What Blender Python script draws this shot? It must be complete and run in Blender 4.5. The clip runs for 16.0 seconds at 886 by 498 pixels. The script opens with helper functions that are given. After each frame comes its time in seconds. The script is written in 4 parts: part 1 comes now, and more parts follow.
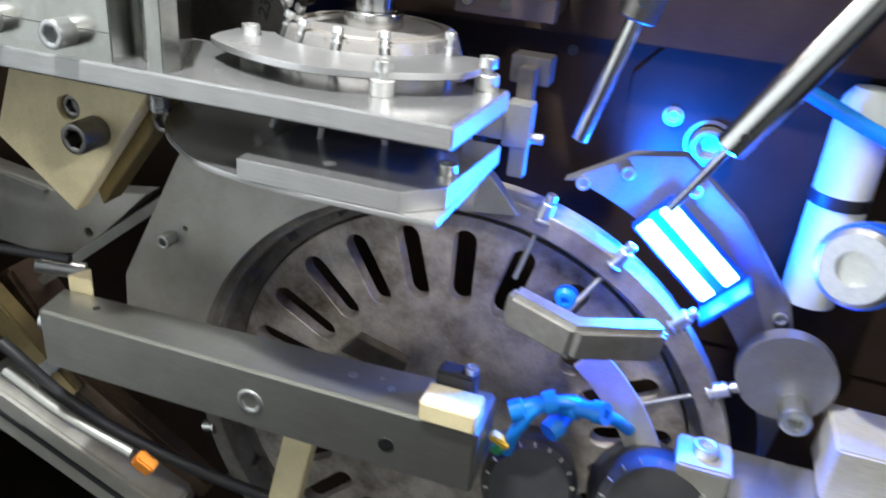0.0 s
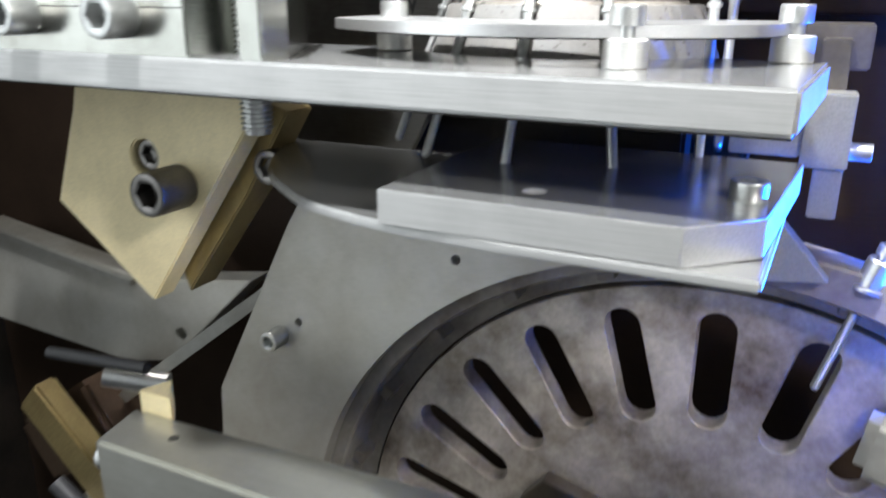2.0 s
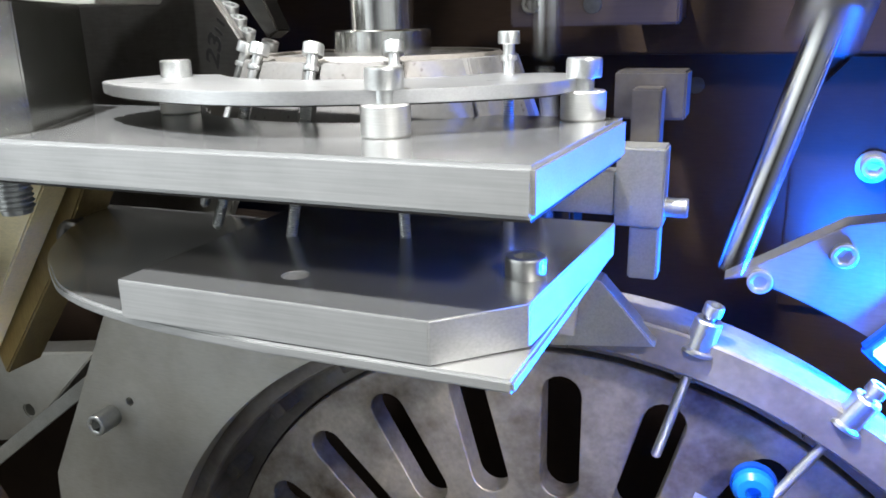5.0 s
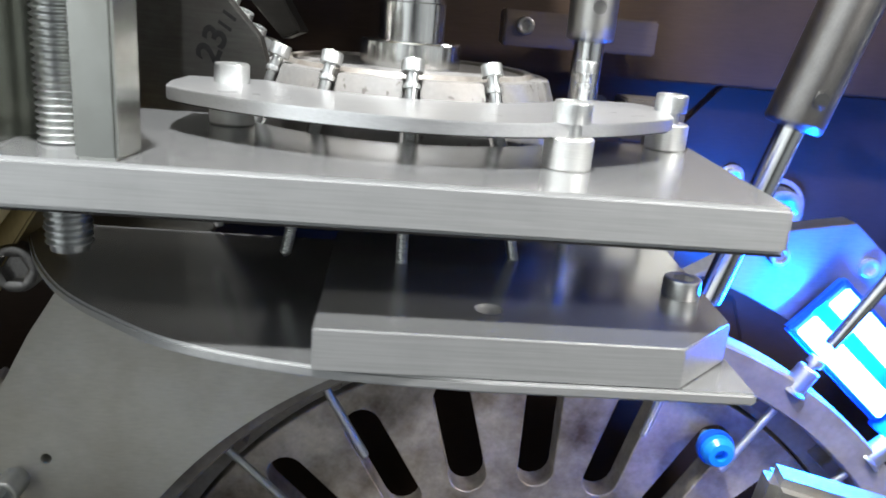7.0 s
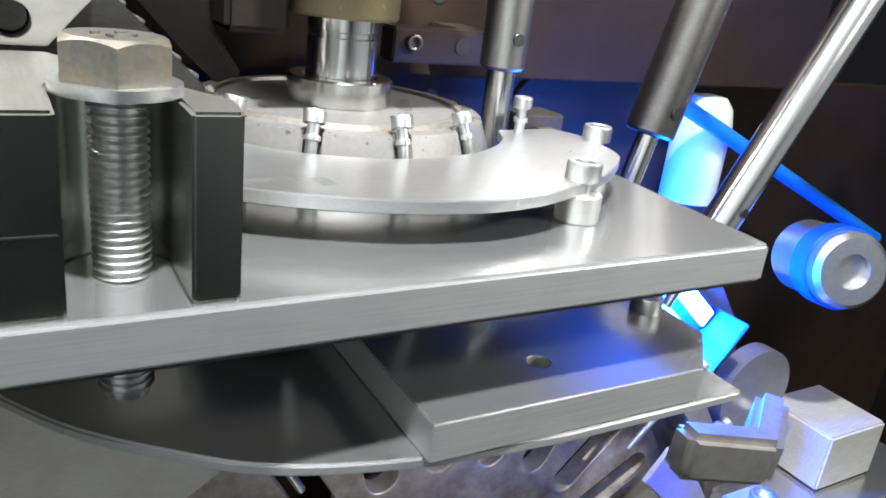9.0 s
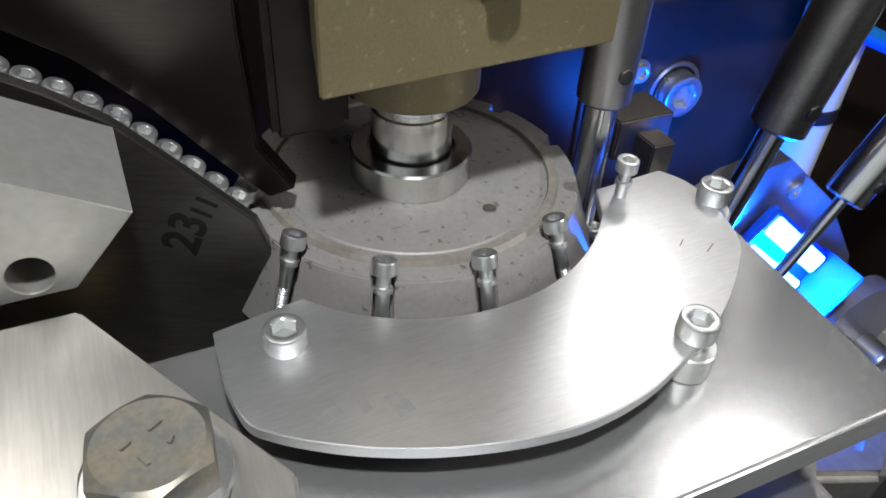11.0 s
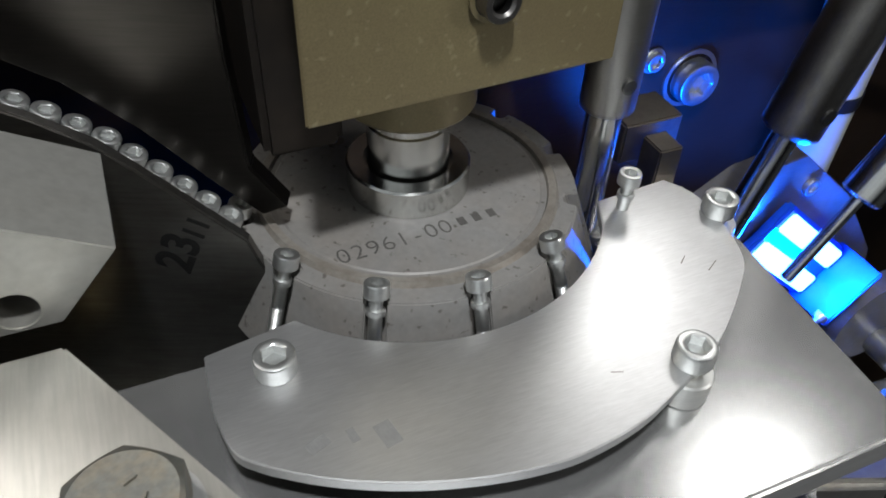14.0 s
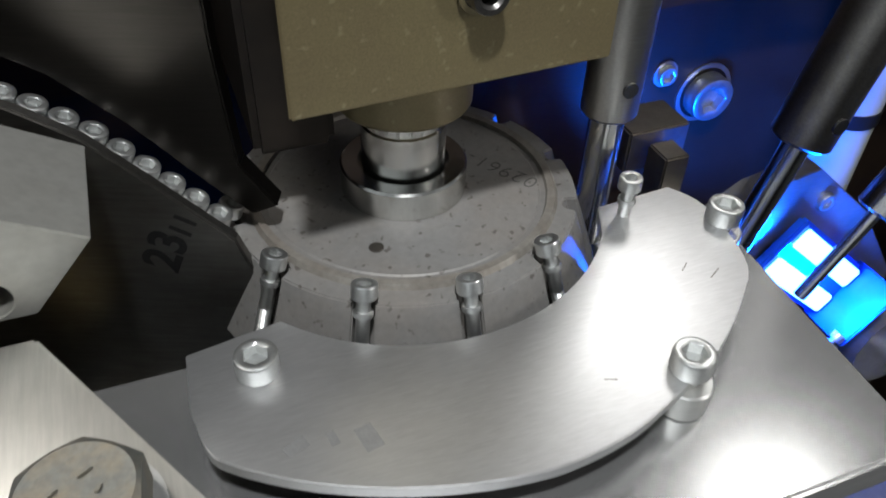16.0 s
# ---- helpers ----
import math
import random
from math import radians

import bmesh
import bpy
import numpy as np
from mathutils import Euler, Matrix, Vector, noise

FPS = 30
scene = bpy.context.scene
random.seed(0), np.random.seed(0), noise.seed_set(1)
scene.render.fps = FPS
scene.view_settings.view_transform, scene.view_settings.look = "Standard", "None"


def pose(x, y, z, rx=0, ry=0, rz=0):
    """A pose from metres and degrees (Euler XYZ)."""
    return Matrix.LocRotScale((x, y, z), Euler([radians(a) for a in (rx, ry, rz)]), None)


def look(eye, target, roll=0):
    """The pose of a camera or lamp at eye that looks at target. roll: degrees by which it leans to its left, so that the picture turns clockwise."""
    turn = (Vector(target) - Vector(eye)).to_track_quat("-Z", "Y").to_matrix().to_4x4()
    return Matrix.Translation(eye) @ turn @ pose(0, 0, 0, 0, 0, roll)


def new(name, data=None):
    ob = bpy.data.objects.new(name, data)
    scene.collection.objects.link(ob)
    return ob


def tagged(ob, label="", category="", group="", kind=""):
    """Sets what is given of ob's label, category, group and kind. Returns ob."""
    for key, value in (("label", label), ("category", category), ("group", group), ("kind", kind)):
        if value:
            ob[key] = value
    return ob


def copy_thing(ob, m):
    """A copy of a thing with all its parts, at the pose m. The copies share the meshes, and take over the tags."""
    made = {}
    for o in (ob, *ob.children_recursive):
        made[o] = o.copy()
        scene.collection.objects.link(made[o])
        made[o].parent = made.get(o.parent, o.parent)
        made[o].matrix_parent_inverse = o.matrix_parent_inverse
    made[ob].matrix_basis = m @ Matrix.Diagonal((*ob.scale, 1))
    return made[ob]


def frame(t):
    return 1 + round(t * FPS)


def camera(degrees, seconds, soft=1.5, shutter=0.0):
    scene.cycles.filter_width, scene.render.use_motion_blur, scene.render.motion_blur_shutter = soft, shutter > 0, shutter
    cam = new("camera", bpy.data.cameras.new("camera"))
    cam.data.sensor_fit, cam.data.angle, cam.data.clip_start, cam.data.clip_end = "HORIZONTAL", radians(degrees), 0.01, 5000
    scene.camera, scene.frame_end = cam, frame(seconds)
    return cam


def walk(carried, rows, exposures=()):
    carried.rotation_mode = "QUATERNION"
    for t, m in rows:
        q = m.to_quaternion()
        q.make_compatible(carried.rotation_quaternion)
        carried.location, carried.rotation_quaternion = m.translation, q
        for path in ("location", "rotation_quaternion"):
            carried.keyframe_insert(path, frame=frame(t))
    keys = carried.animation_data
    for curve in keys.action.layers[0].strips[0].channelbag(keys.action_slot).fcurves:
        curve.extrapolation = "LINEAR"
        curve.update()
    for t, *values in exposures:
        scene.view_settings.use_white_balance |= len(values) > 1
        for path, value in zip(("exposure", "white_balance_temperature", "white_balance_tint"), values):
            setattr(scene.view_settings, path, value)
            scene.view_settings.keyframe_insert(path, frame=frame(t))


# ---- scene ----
# ---------------------------------------------------------------- camera
cam = camera(59.9, 16.0, soft=1.7, shutter=0.5)
PATH = [
    (0, (0.0975, -0.3328, 0.1058), (0.0470, -0.1602, 0.0182), 5.34),
    (0.5, (0.0427, -0.2850, 0.1057), (-0.0099, -0.1127, 0.0187), 4.58),
    (1, (0.0096, -0.2640, 0.0899), (-0.0393, -0.0893, 0.0058), 6.08),
    (1.5, (-0.0003, -0.2555, 0.0758), (-0.0504, -0.0799, -0.0058), 5.00),
    (2, (0.0039, -0.2018, 0.0213), (-0.0789, -0.0310, -0.0420), 0.19),
    (2.5, (0.0301, -0.1688, 0.0207), (-0.0515, 0.0045, -0.0366), -0.81),
    (3, (0.0440, -0.1605, 0.0231), (-0.0360, 0.0132, -0.0352), -1.65),
    (3.5, (0.0452, -0.1582, 0.0226), (-0.0346, 0.0156, -0.0359), -1.85),
    (4, (0.0474, -0.1549, 0.0249), (-0.0317, 0.0195, -0.0327), -1.82),
    (4.5, (0.0477, -0.1517, 0.0279), (-0.0299, 0.0237, -0.0288), -1.74),
    (7, (-0.0990, -0.1743, 0.0393), (-0.0833, 0.0159, -0.0204), 4.88),
    (7.5, (-0.1431, -0.1633, 0.0488), (-0.0923, 0.0209, -0.0101), 6.79),
    (8, (-0.1474, -0.1476, 0.0573), (-0.0826, 0.0307, -0.0060), 7.25),
    (8.5, (-0.1989, -0.1464, 0.0693), (-0.1181, 0.0208, -0.0050), 4.66),
    (9, (-0.1998, -0.1379, 0.0680), (-0.1018, 0.0220, -0.0014), 6.93),
    (9.5, (-0.1871, -0.1138, 0.0748), (-0.0887, 0.0422, -0.0024), 5.87),
    (10, (-0.2017, -0.0827, 0.1101), (-0.1111, 0.0671, 0.0134), 5.34),
    (10.2, (-0.1946, -0.0748, 0.1236), (-0.1096, 0.0706, 0.0158), 5.52),
    (12.5, (-0.1634, -0.0584, 0.1628), (-0.1041, 0.0758, 0.0269), 1.55),
    (13.5, (-0.1633, -0.0594, 0.1627), (-0.1040, 0.0749, 0.0269), 1.64),
    (14, (-0.1607, -0.0552, 0.1615), (-0.0991, 0.0788, 0.0264), 2.67),
    (14.5, (-0.1500, -0.0493, 0.1498), (-0.0886, 0.0880, 0.0179), 2.52),
    (15, (-0.1515, -0.0482, 0.1515), (-0.0897, 0.0905, 0.0214), 2.59),
    (15.5, (-0.1523, -0.0474, 0.1519), (-0.0910, 0.0921, 0.0224), 2.50),
    (16, (-0.1531, -0.0581, 0.1540), (-0.0953, 0.0818, 0.0233), 1.98),
]
walk(cam, [(t, look(e, g, r)) for t, e, g, r in PATH],
     [(0.0, -0.35), (1.4, -0.28), (2.0, 0.05), (2.6, -0.2), (4.7, -0.22), (7.0, -0.2), (8.5, -0.3), (9.5, -0.45), (10.2, -1.0), (12.3, -2.0), (16.0, -2.05)])

# ---------------------------------------------------------------- light
world = bpy.data.worlds.new("workshop")
scene.world = world
world.use_nodes = True
wn, wl = world.node_tree.nodes, world.node_tree.links
# the hall is lit to the left of the machine and more weakly to the right; its floor and what lies behind are dark
w_co, w_mix, w_add = wn.new("ShaderNodeTexCoord"), wn.new("ShaderNodeMix"), wn.new("ShaderNodeMath")
for way, low, share in (((-0.84, -0.48, 0.25), 0.49, 1.0), ((0.80, -0.55, 0.20), 0.58, 0.30)):
    w_dot, w_map = wn.new("ShaderNodeVectorMath"), wn.new("ShaderNodeMapRange")
    w_dot.operation = "DOT_PRODUCT"
    w_dot.inputs[1].default_value = way
    w_map.inputs["From Min"].default_value, w_map.inputs["From Max"].default_value = low, 0.95
    w_map.inputs["To Max"].default_value = share
    wl.new(w_co.outputs["Generated"], w_dot.inputs[0])
    wl.new(w_dot.outputs["Value"], w_map.inputs["Value"])
    wl.new(w_map.outputs["Result"], w_add.inputs[0 if share == 1.0 else 1])
w_sep, w_floor, w_mul = wn.new("ShaderNodeSeparateXYZ"), wn.new("ShaderNodeMapRange"), wn.new("ShaderNodeMath")
w_floor.inputs["From Min"].default_value, w_floor.inputs["From Max"].default_value = -0.40, 0.0
w_floor.inputs["To Min"].default_value = 0.40
w_mul.operation = "MULTIPLY"
w_mix.data_type = "RGBA"
w_mix.inputs["A"].default_value, w_mix.inputs["B"].default_value = (0.006, 0.006, 0.007, 1), (0.90, 0.97, 1.0, 1)
wl.new(w_co.outputs["Generated"], w_sep.inputs[0])
wl.new(w_sep.outputs["Z"], w_floor.inputs["Value"])
wl.new(w_add.outputs[0], w_mul.inputs[0])
wl.new(w_floor.outputs["Result"], w_mul.inputs[1])
wl.new(w_mul.outputs[0], w_mix.inputs["Factor"])
wl.new(w_mix.outputs["Result"], wn["Background"].inputs[0])
wn["Background"].inputs[1].default_value = 2.2
scene.view_settings.exposure = 0.0


def area_lamp(name, eye, target, sx, sy, watts, colour):
    data = bpy.data.lights.new(name, "AREA")
    data.shape, data.size, data.size_y, data.energy, data.color = "RECTANGLE", sx, sy, watts, colour
    ob = new(name, data)
    ob.matrix_world = look(eye, target)
    return ob


def spot_lamp(name, eye, target, watts, colour, size, blend=0.6, soft=0.01):
    data = bpy.data.lights.new(name, "SPOT")
    data.energy, data.color, data.spot_size, data.spot_blend, data.shadow_soft_size = watts, colour, radians(size), blend, soft
    ob = new(name, data)
    ob.matrix_world = look(eye, target)
    return ob


def point_lamp(name, eye, watts, colour, soft):
    data = bpy.data.lights.new(name, "POINT")
    data.energy, data.color, data.shadow_soft_size = watts, colour, soft
    ob = new(name, data)
    ob.location = eye
    return ob


key = area_lamp("work_light", (-0.167, -0.127, 0.573), (-0.10, 0.08, 0.0), 0.035, 0.035, 6.5, (0.95, 0.98, 1.0))
key.data.spread = radians(110)
side = area_lamp("side_work_light", (0.27, -0.22, 0.24), (-0.05, 0.03, -0.03), 0.05, 0.05, 0.75, (1.0, 0.98, 0.95))
side.data.spread = radians(90)
area_lamp("overhead_lamp", (0.175, 0.32, 0.34), (-0.05, 0.03, 0.0), 0.075, 0.13, 1.2, (1.0, 0.99, 0.97))
area_lamp("overhead_lamp", (-0.335, 0.235, 0.35), (-0.22, 0.03, 0.02), 0.15, 0.15, 2.0, (1.0, 0.97, 0.92))
area_lamp("overhead_lamp", (0.20, 0.14, 0.37), (-0.03, 0.01, 0.0), 0.07, 0.07, 0.6, (1.0, 0.99, 0.97))
point_lamp("blue_led_light", (0.110, 0.1250, -0.090), 16.0, (0.0, 0.105, 1.0), 0.010)
# added fill with no lamp body, turning the back casting blue
spot_lamp("blue_fill_back", (0.095, 0.170, -0.090), (0.160, 0.240, -0.025), 8.5, (0.0, 0.10, 1.0), 140, 0.5, 0.012)

# ---------------------------------------------------------------- materials


def material(name, colour, metal=1.0, rough=0.35, grain=0.0, grain_scale=(4, 400, 400), stain=0.15, stain_scale=30.0, stain_colour=None, bump=0.0, aniso=0.0, speck=0.0, vary=0.0, speck_colour=(0.62, 0.55, 0.36)):
    """A worn surface: colour with stains at one scale, fine grain lines at another, and matching gloss and relief."""
    m = bpy.data.materials.new(name)
    m.use_nodes = True
    nt = m.node_tree
    n, lk = nt.nodes, nt.links
    b = n["Principled BSDF"]
    b.inputs["Metallic"].default_value = metal
    b.inputs["Anisotropic"].default_value = aniso
    co = n.new("ShaderNodeTexCoord")
    big = n.new("ShaderNodeTexNoise")
    big.inputs["Scale"].default_value, big.inputs["Detail"].default_value = stain_scale, 5.0
    big.inputs["Roughness"].default_value = 0.65
    lk.new(co.outputs["Object"], big.inputs["Vector"])
    ramp = n.new("ShaderNodeMapRange")
    ramp.inputs["From Min"].default_value, ramp.inputs["From Max"].default_value = 0.38, 0.72
    ramp.inputs["To Min"].default_value, ramp.inputs["To Max"].default_value = 0.0, stain
    lk.new(big.outputs["Fac"], ramp.inputs["Value"])
    mp = n.new("ShaderNodeMapping")
    mp.inputs["Scale"].default_value = grain_scale
    lk.new(co.outputs["Object"], mp.inputs["Vector"])
    fine = n.new("ShaderNodeTexNoise")
    fine.inputs["Scale"].default_value, fine.inputs["Detail"].default_value = 6.0, 3.0
    lk.new(mp.outputs["Vector"], fine.inputs["Vector"])
    mix = n.new("ShaderNodeMix")
    mix.data_type = "RGBA"
    mix.inputs["A"].default_value = (*colour, 1)
    mix.inputs["B"].default_value = (*(stain_colour or [c * 0.45 for c in colour]), 1)
    lk.new(ramp.outputs["Result"], mix.inputs["Factor"])
    tone = n.new("ShaderNodeMix")
    tone.data_type, tone.blend_type = "RGBA", "MULTIPLY"
    tone.inputs["Factor"].default_value = 1.0
    shade = n.new("ShaderNodeMapRange")
    shade.inputs["From Min"].default_value, shade.inputs["From Max"].default_value = 0.3, 0.7
    shade.inputs["To Min"].default_value, shade.inputs["To Max"].default_value = 1.0 - grain, 1.0
    lk.new(fine.outputs["Fac"], shade.inputs["Value"])
    grey = n.new("ShaderNodeCombineColor")
    for i in range(3):
        lk.new(shade.outputs["Result"], grey.inputs[i])
    lk.new(mix.outputs["Result"], tone.inputs["A"])
    lk.new(grey.outputs["Color"], tone.inputs["B"])
    last = tone
    if vary:
        info = n.new("ShaderNodeObjectInfo")
        hv = n.new("ShaderNodeHueSaturation")
        vr = n.new("ShaderNodeMapRange")
        vr.inputs["To Min"].default_value, vr.inputs["To Max"].default_value = 1.0 - vary, 1.0 + vary
        lk.new(info.outputs["Random"], vr.inputs["Value"])
        lk.new(vr.outputs["Result"], hv.inputs["Value"])
        lk.new(tone.outputs["Result"], hv.inputs["Color"])
        lk.new(hv.outputs["Color"], b.inputs["Base Color"])
    elif speck:
        sp = n.new("ShaderNodeTexNoise")
        sp.inputs["Scale"].default_value, sp.inputs["Detail"].default_value = 420.0, 1.0
        lk.new(co.outputs["Object"], sp.inputs["Vector"])
        sr = n.new("ShaderNodeMapRange")
        sr.inputs["From Min"].default_value, sr.inputs["From Max"].default_value = 0.66, 0.74
        sr.inputs["To Max"].default_value = speck
        lk.new(sp.outputs["Fac"], sr.inputs["Value"])
        sm = n.new("ShaderNodeMix")
        sm.data_type = "RGBA"
        sm.inputs["B"].default_value = (*speck_colour, 1)
        lk.new(sr.outputs["Result"], sm.inputs["Factor"])
        lk.new(tone.outputs["Result"], sm.inputs["A"])
        lk.new(sm.outputs["Result"], b.inputs["Base Color"])
    else:
        lk.new(last.outputs["Result"], b.inputs["Base Color"])
    rr = n.new("ShaderNodeMath")
    rr.operation = "MULTIPLY_ADD"
    lk.new(big.outputs["Fac"], rr.inputs[0])
    rr.inputs[1].default_value, rr.inputs[2].default_value = 0.12, rough - 0.06
    rr.use_clamp = True
    lk.new(rr.outputs[0], b.inputs["Roughness"])
    if bump:
        bp = n.new("ShaderNodeBump")
        bp.inputs["Strength"].default_value, bp.inputs["Distance"].default_value = bump, 0.00015
        lk.new(fine.outputs["Fac"], bp.inputs["Height"])
        lk.new(bp.outputs["Normal"], b.inputs["Normal"])
    return m


def glow(name, colour, strength):
    m = bpy.data.materials.new(name)
    m.use_nodes = True
    b = m.node_tree.nodes["Principled BSDF"]
    b.inputs["Base Color"].default_value = (*colour, 1)
    b.inputs["Emission Color"].default_value = (*colour, 1)
    b.inputs["Emission Strength"].default_value = strength
    return m


GROUND = material("ground_steel", (0.60, 0.60, 0.595), 0.88, 0.225, 0.14, (6, 260, 260), 0.22, 22.0)
EDGE = material("milled_edge_steel", (0.54, 0.54, 0.535), 0.76, 0.46, 0.16, (6, 260, 260), 0.25, 30.0, bump=0.05)
ARC = material("brushed_arc_steel", (0.66, 0.66, 0.66), 0.94, 0.345, 0.12, (40, 420, 420), 0.12, 40.0)
MILLED = material("milled_steel", (0.55, 0.55, 0.51), 0.90, 0.42, 0.16, (240, 12, 240), 0.35, 26.0, (0.20, 0.16, 0.12), bump=0.06)
BAR = material("oiled_bar_steel", (0.47, 0.47, 0.43), 0.92, 0.34, 0.12, (12, 240, 240), 0.35, 26.0, (0.25, 0.22, 0.17), bump=0.04)
WHEEL = material("oily_wheel_steel", (0.62, 0.56, 0.49), 0.55, 0.52, 0.16, (60, 60, 60), 1.1, 20.0, (0.11, 0.08, 0.055), bump=0.08)
RING = material("oily_rim_steel", (0.31, 0.29, 0.26), 0.35, 0.60, 0.16, (60, 60, 60), 0.95, 13.0, (0.07, 0.05, 0.035), bump=0.08)
RIM = material("dark_oily_steel", (0.22, 0.20, 0.18), 1.0, 0.45, 0.2, (80, 80, 80), 0.7, 30.0, (0.05, 0.04, 0.03), bump=0.10)
PLATE = material("pale_back_steel", (0.52, 0.51, 0.465), 0.6, 0.50, 0.10, (30, 30, 200), 0.55, 16.0, (0.27, 0.22, 0.15), bump=0.05)
BRACKET = material("smooth_bracket_steel", (0.55, 0.545, 0.51), 0.78, 0.36, 0.12, (60, 60, 60), 0.45, 22.0, (0.33, 0.30, 0.25))
BROWN = material("browned_rail_steel", (0.055, 0.039, 0.030), 0.4, 0.42, 0.15, (8, 200, 200), 0.5, 40.0, (0.08, 0.055, 0.04), bump=0.06)
BRASSY = material("yellow_zinc_block", (0.92, 0.79, 0.48), 0.10, 0.48, 0.14, (80, 80, 300), 0.30, 24.0, (0.36, 0.30, 0.17), bump=0.08)
OLIVE = material("olive_cast_block", (0.155, 0.125, 0.066), 0.4, 0.48, 0.18, (300, 300, 300), 0.35, 35.0, (0.20, 0.17, 0.08), bump=0.25, speck=0.10)
CLAMP = material("clamp_steel", (0.52, 0.525, 0.49), 1.0, 0.21, 0.05, (200, 10, 200), 0.45, 34.0, (0.27, 0.26, 0.22))
CLAMPTOP = material("ground_clamp_top", (0.50, 0.49, 0.455), 0.93, 0.36, 0.14, (200, 14, 200), 0.45, 34.0, (0.34, 0.32, 0.27))
ZINC = material("zinc_screw_steel", (0.66, 0.67, 0.66), 0.95, 0.33, 0.10, (200, 200, 200), 0.25, 260.0, vary=0.10)
TURNED = material("turned_spacer_steel", (0.62, 0.62, 0.60), 0.9, 0.42, 0.12, (30, 30, 500), 0.2, 80.0, bump=0.05)
SOCKET = material("socket_shade", (0.12, 0.12, 0.12), 1.0, 0.40, 0.2, (200, 200, 200), 0.5, 200.0)
DARKSCREW = material("blackened_screw", (0.23, 0.22, 0.21), 1.0, 0.34, 0.2, (200, 200, 200), 0.5, 120.0)
SHAFT = material("polished_shaft", (0.66, 0.66, 0.64), 1.0, 0.20, 0.10, (300, 300, 8), 0.20, 30.0)
DIAL = material("dial_steel", (0.19, 0.186, 0.18), 0.30, 0.50, 0.14, (90, 90, 90), 0.55, 45.0, (0.20, 0.175, 0.15), bump=0.06, speck=0.7, speck_colour=(0.05, 0.04, 0.032))
TARNISH = material("tarnished_rim_steel", (0.24, 0.225, 0.20), 0.3, 0.42, 0.2, (90, 90, 90), 0.7, 60.0, (0.10, 0.07, 0.05), bump=0.06)
CHUTE = material("chute_steel", (0.034, 0.031, 0.028), 0.97, 0.35, 0.18, (12, 200, 200), 0.4, 30.0, (0.028, 0.024, 0.02), bump=0.06)
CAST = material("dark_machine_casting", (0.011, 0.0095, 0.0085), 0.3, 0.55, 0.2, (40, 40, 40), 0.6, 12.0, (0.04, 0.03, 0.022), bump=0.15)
PANEL = material("brown_back_panel", (0.046, 0.030, 0.021), 0.3, 0.42, 0.15, (20, 20, 200), 0.6, 10.0, (0.014, 0.010, 0.008), bump=0.06)
# near-black for the sheets that put shade into the gaps below the plates
GAPSHADE = material("black_gap_shade", (0.020, 0.0195, 0.019), 0.1, 0.5, 0.2, (80, 80, 80), 0.5, 30.0, (0.02, 0.018, 0.016), bump=0.1)
for dull in (CAST, PANEL, GAPSHADE):
    dull.node_tree.nodes["Principled BSDF"].inputs["Specular IOR Level"].default_value = 0.15
PALE = material("pale_milled_steel", (0.72, 0.69, 0.60), 0.35, 0.40, 0.25, (12, 200, 200), 0.3, 40.0, (0.45, 0.40, 0.32), bump=0.05)
WORN = material("worn_guide_steel", (0.44, 0.43, 0.405), 0.85, 0.38, 0.15, (30, 30, 30), 0.5, 40.0, (0.20, 0.17, 0.14), bump=0.08)
OILED = material("oiled_plate_steel", (0.40, 0.39, 0.37), 1.0, 0.34, 0.12, (6, 260, 260), 0.3, 24.0, (0.22, 0.19, 0.16), bump=0.04)
SLIDE = material("oiled_chute_front", (0.19, 0.185, 0.175), 0.97, 0.36, 0.2, (12, 160, 160), 0.7, 34.0, (0.10, 0.085, 0.07), bump=0.08)
BRONZE = material("brown_brass", (0.34, 0.26, 0.115), 0.6, 0.42, 0.2, (200, 200, 20), 0.5, 40.0, (0.20, 0.14, 0.06), bump=0.08)
BOLT = material("dull_zinc_bolt", (0.17, 0.172, 0.158), 0.75, 0.42, 0.2, (150, 150, 150), 0.8, 150.0, (0.26, 0.21, 0.14), bump=0.08)
RUST = material("rusty_brown_steel", (0.12, 0.078, 0.05), 0.5, 0.45, 0.2, (60, 60, 60), 0.6, 50.0, (0.09, 0.055, 0.035), bump=0.1)
COVER = material("oily_cover_steel", (0.24, 0.24, 0.25), 0.6, 0.40, 0.12, (30, 30, 200), 0.5, 20.0, (0.12, 0.10, 0.08), bump=0.05)
PAD = material("dull_block_steel", (0.55, 0.55, 0.54), 0.89, 0.225, 0.10, (6, 260, 260), 0.15, 24.0)
IVORY = material("ivory_plastic", (0.74, 0.77, 0.66), 0.0, 0.45, 0.05, (40, 40, 40), 0.2, 30.0)
BLACK = material("black_rubber", (0.02, 0.02, 0.022), 0.0, 0.45, 0.2, (90, 90, 90), 0.3, 40.0, (0.05, 0.05, 0.05), bump=0.1)
BLUEBODY = material("blue_anodised_body", (0.01, 0.10, 0.65), 0.3, 0.35, 0.1, (60, 60, 60), 0.2, 60.0)
HOSE = material("blue_air_hose", (0.01, 0.22, 0.75), 0.0, 0.30, 0.1, (60, 60, 60), 0.2, 60.0)
ENGRAVE = material("engraved_shade", (0.10, 0.095, 0.09), 0.5, 0.5, 0.2, (200, 200, 200), 0.3, 120.0)
INK = material("black_marker_ink", (0.045, 0.045, 0.045), 0.85, 0.36, 0.3, (200, 200, 200), 0.3, 120.0)
YELLOW = material("yellow_plastic", (0.75, 0.50, 0.05), 0.0, 0.4, 0.1, (60, 60, 60), 0.2, 60.0)
ORANGE = material("amber_plastic", (0.80, 0.28, 0.04), 0.0, 0.35, 0.1, (60, 60, 60), 0.2, 60.0)
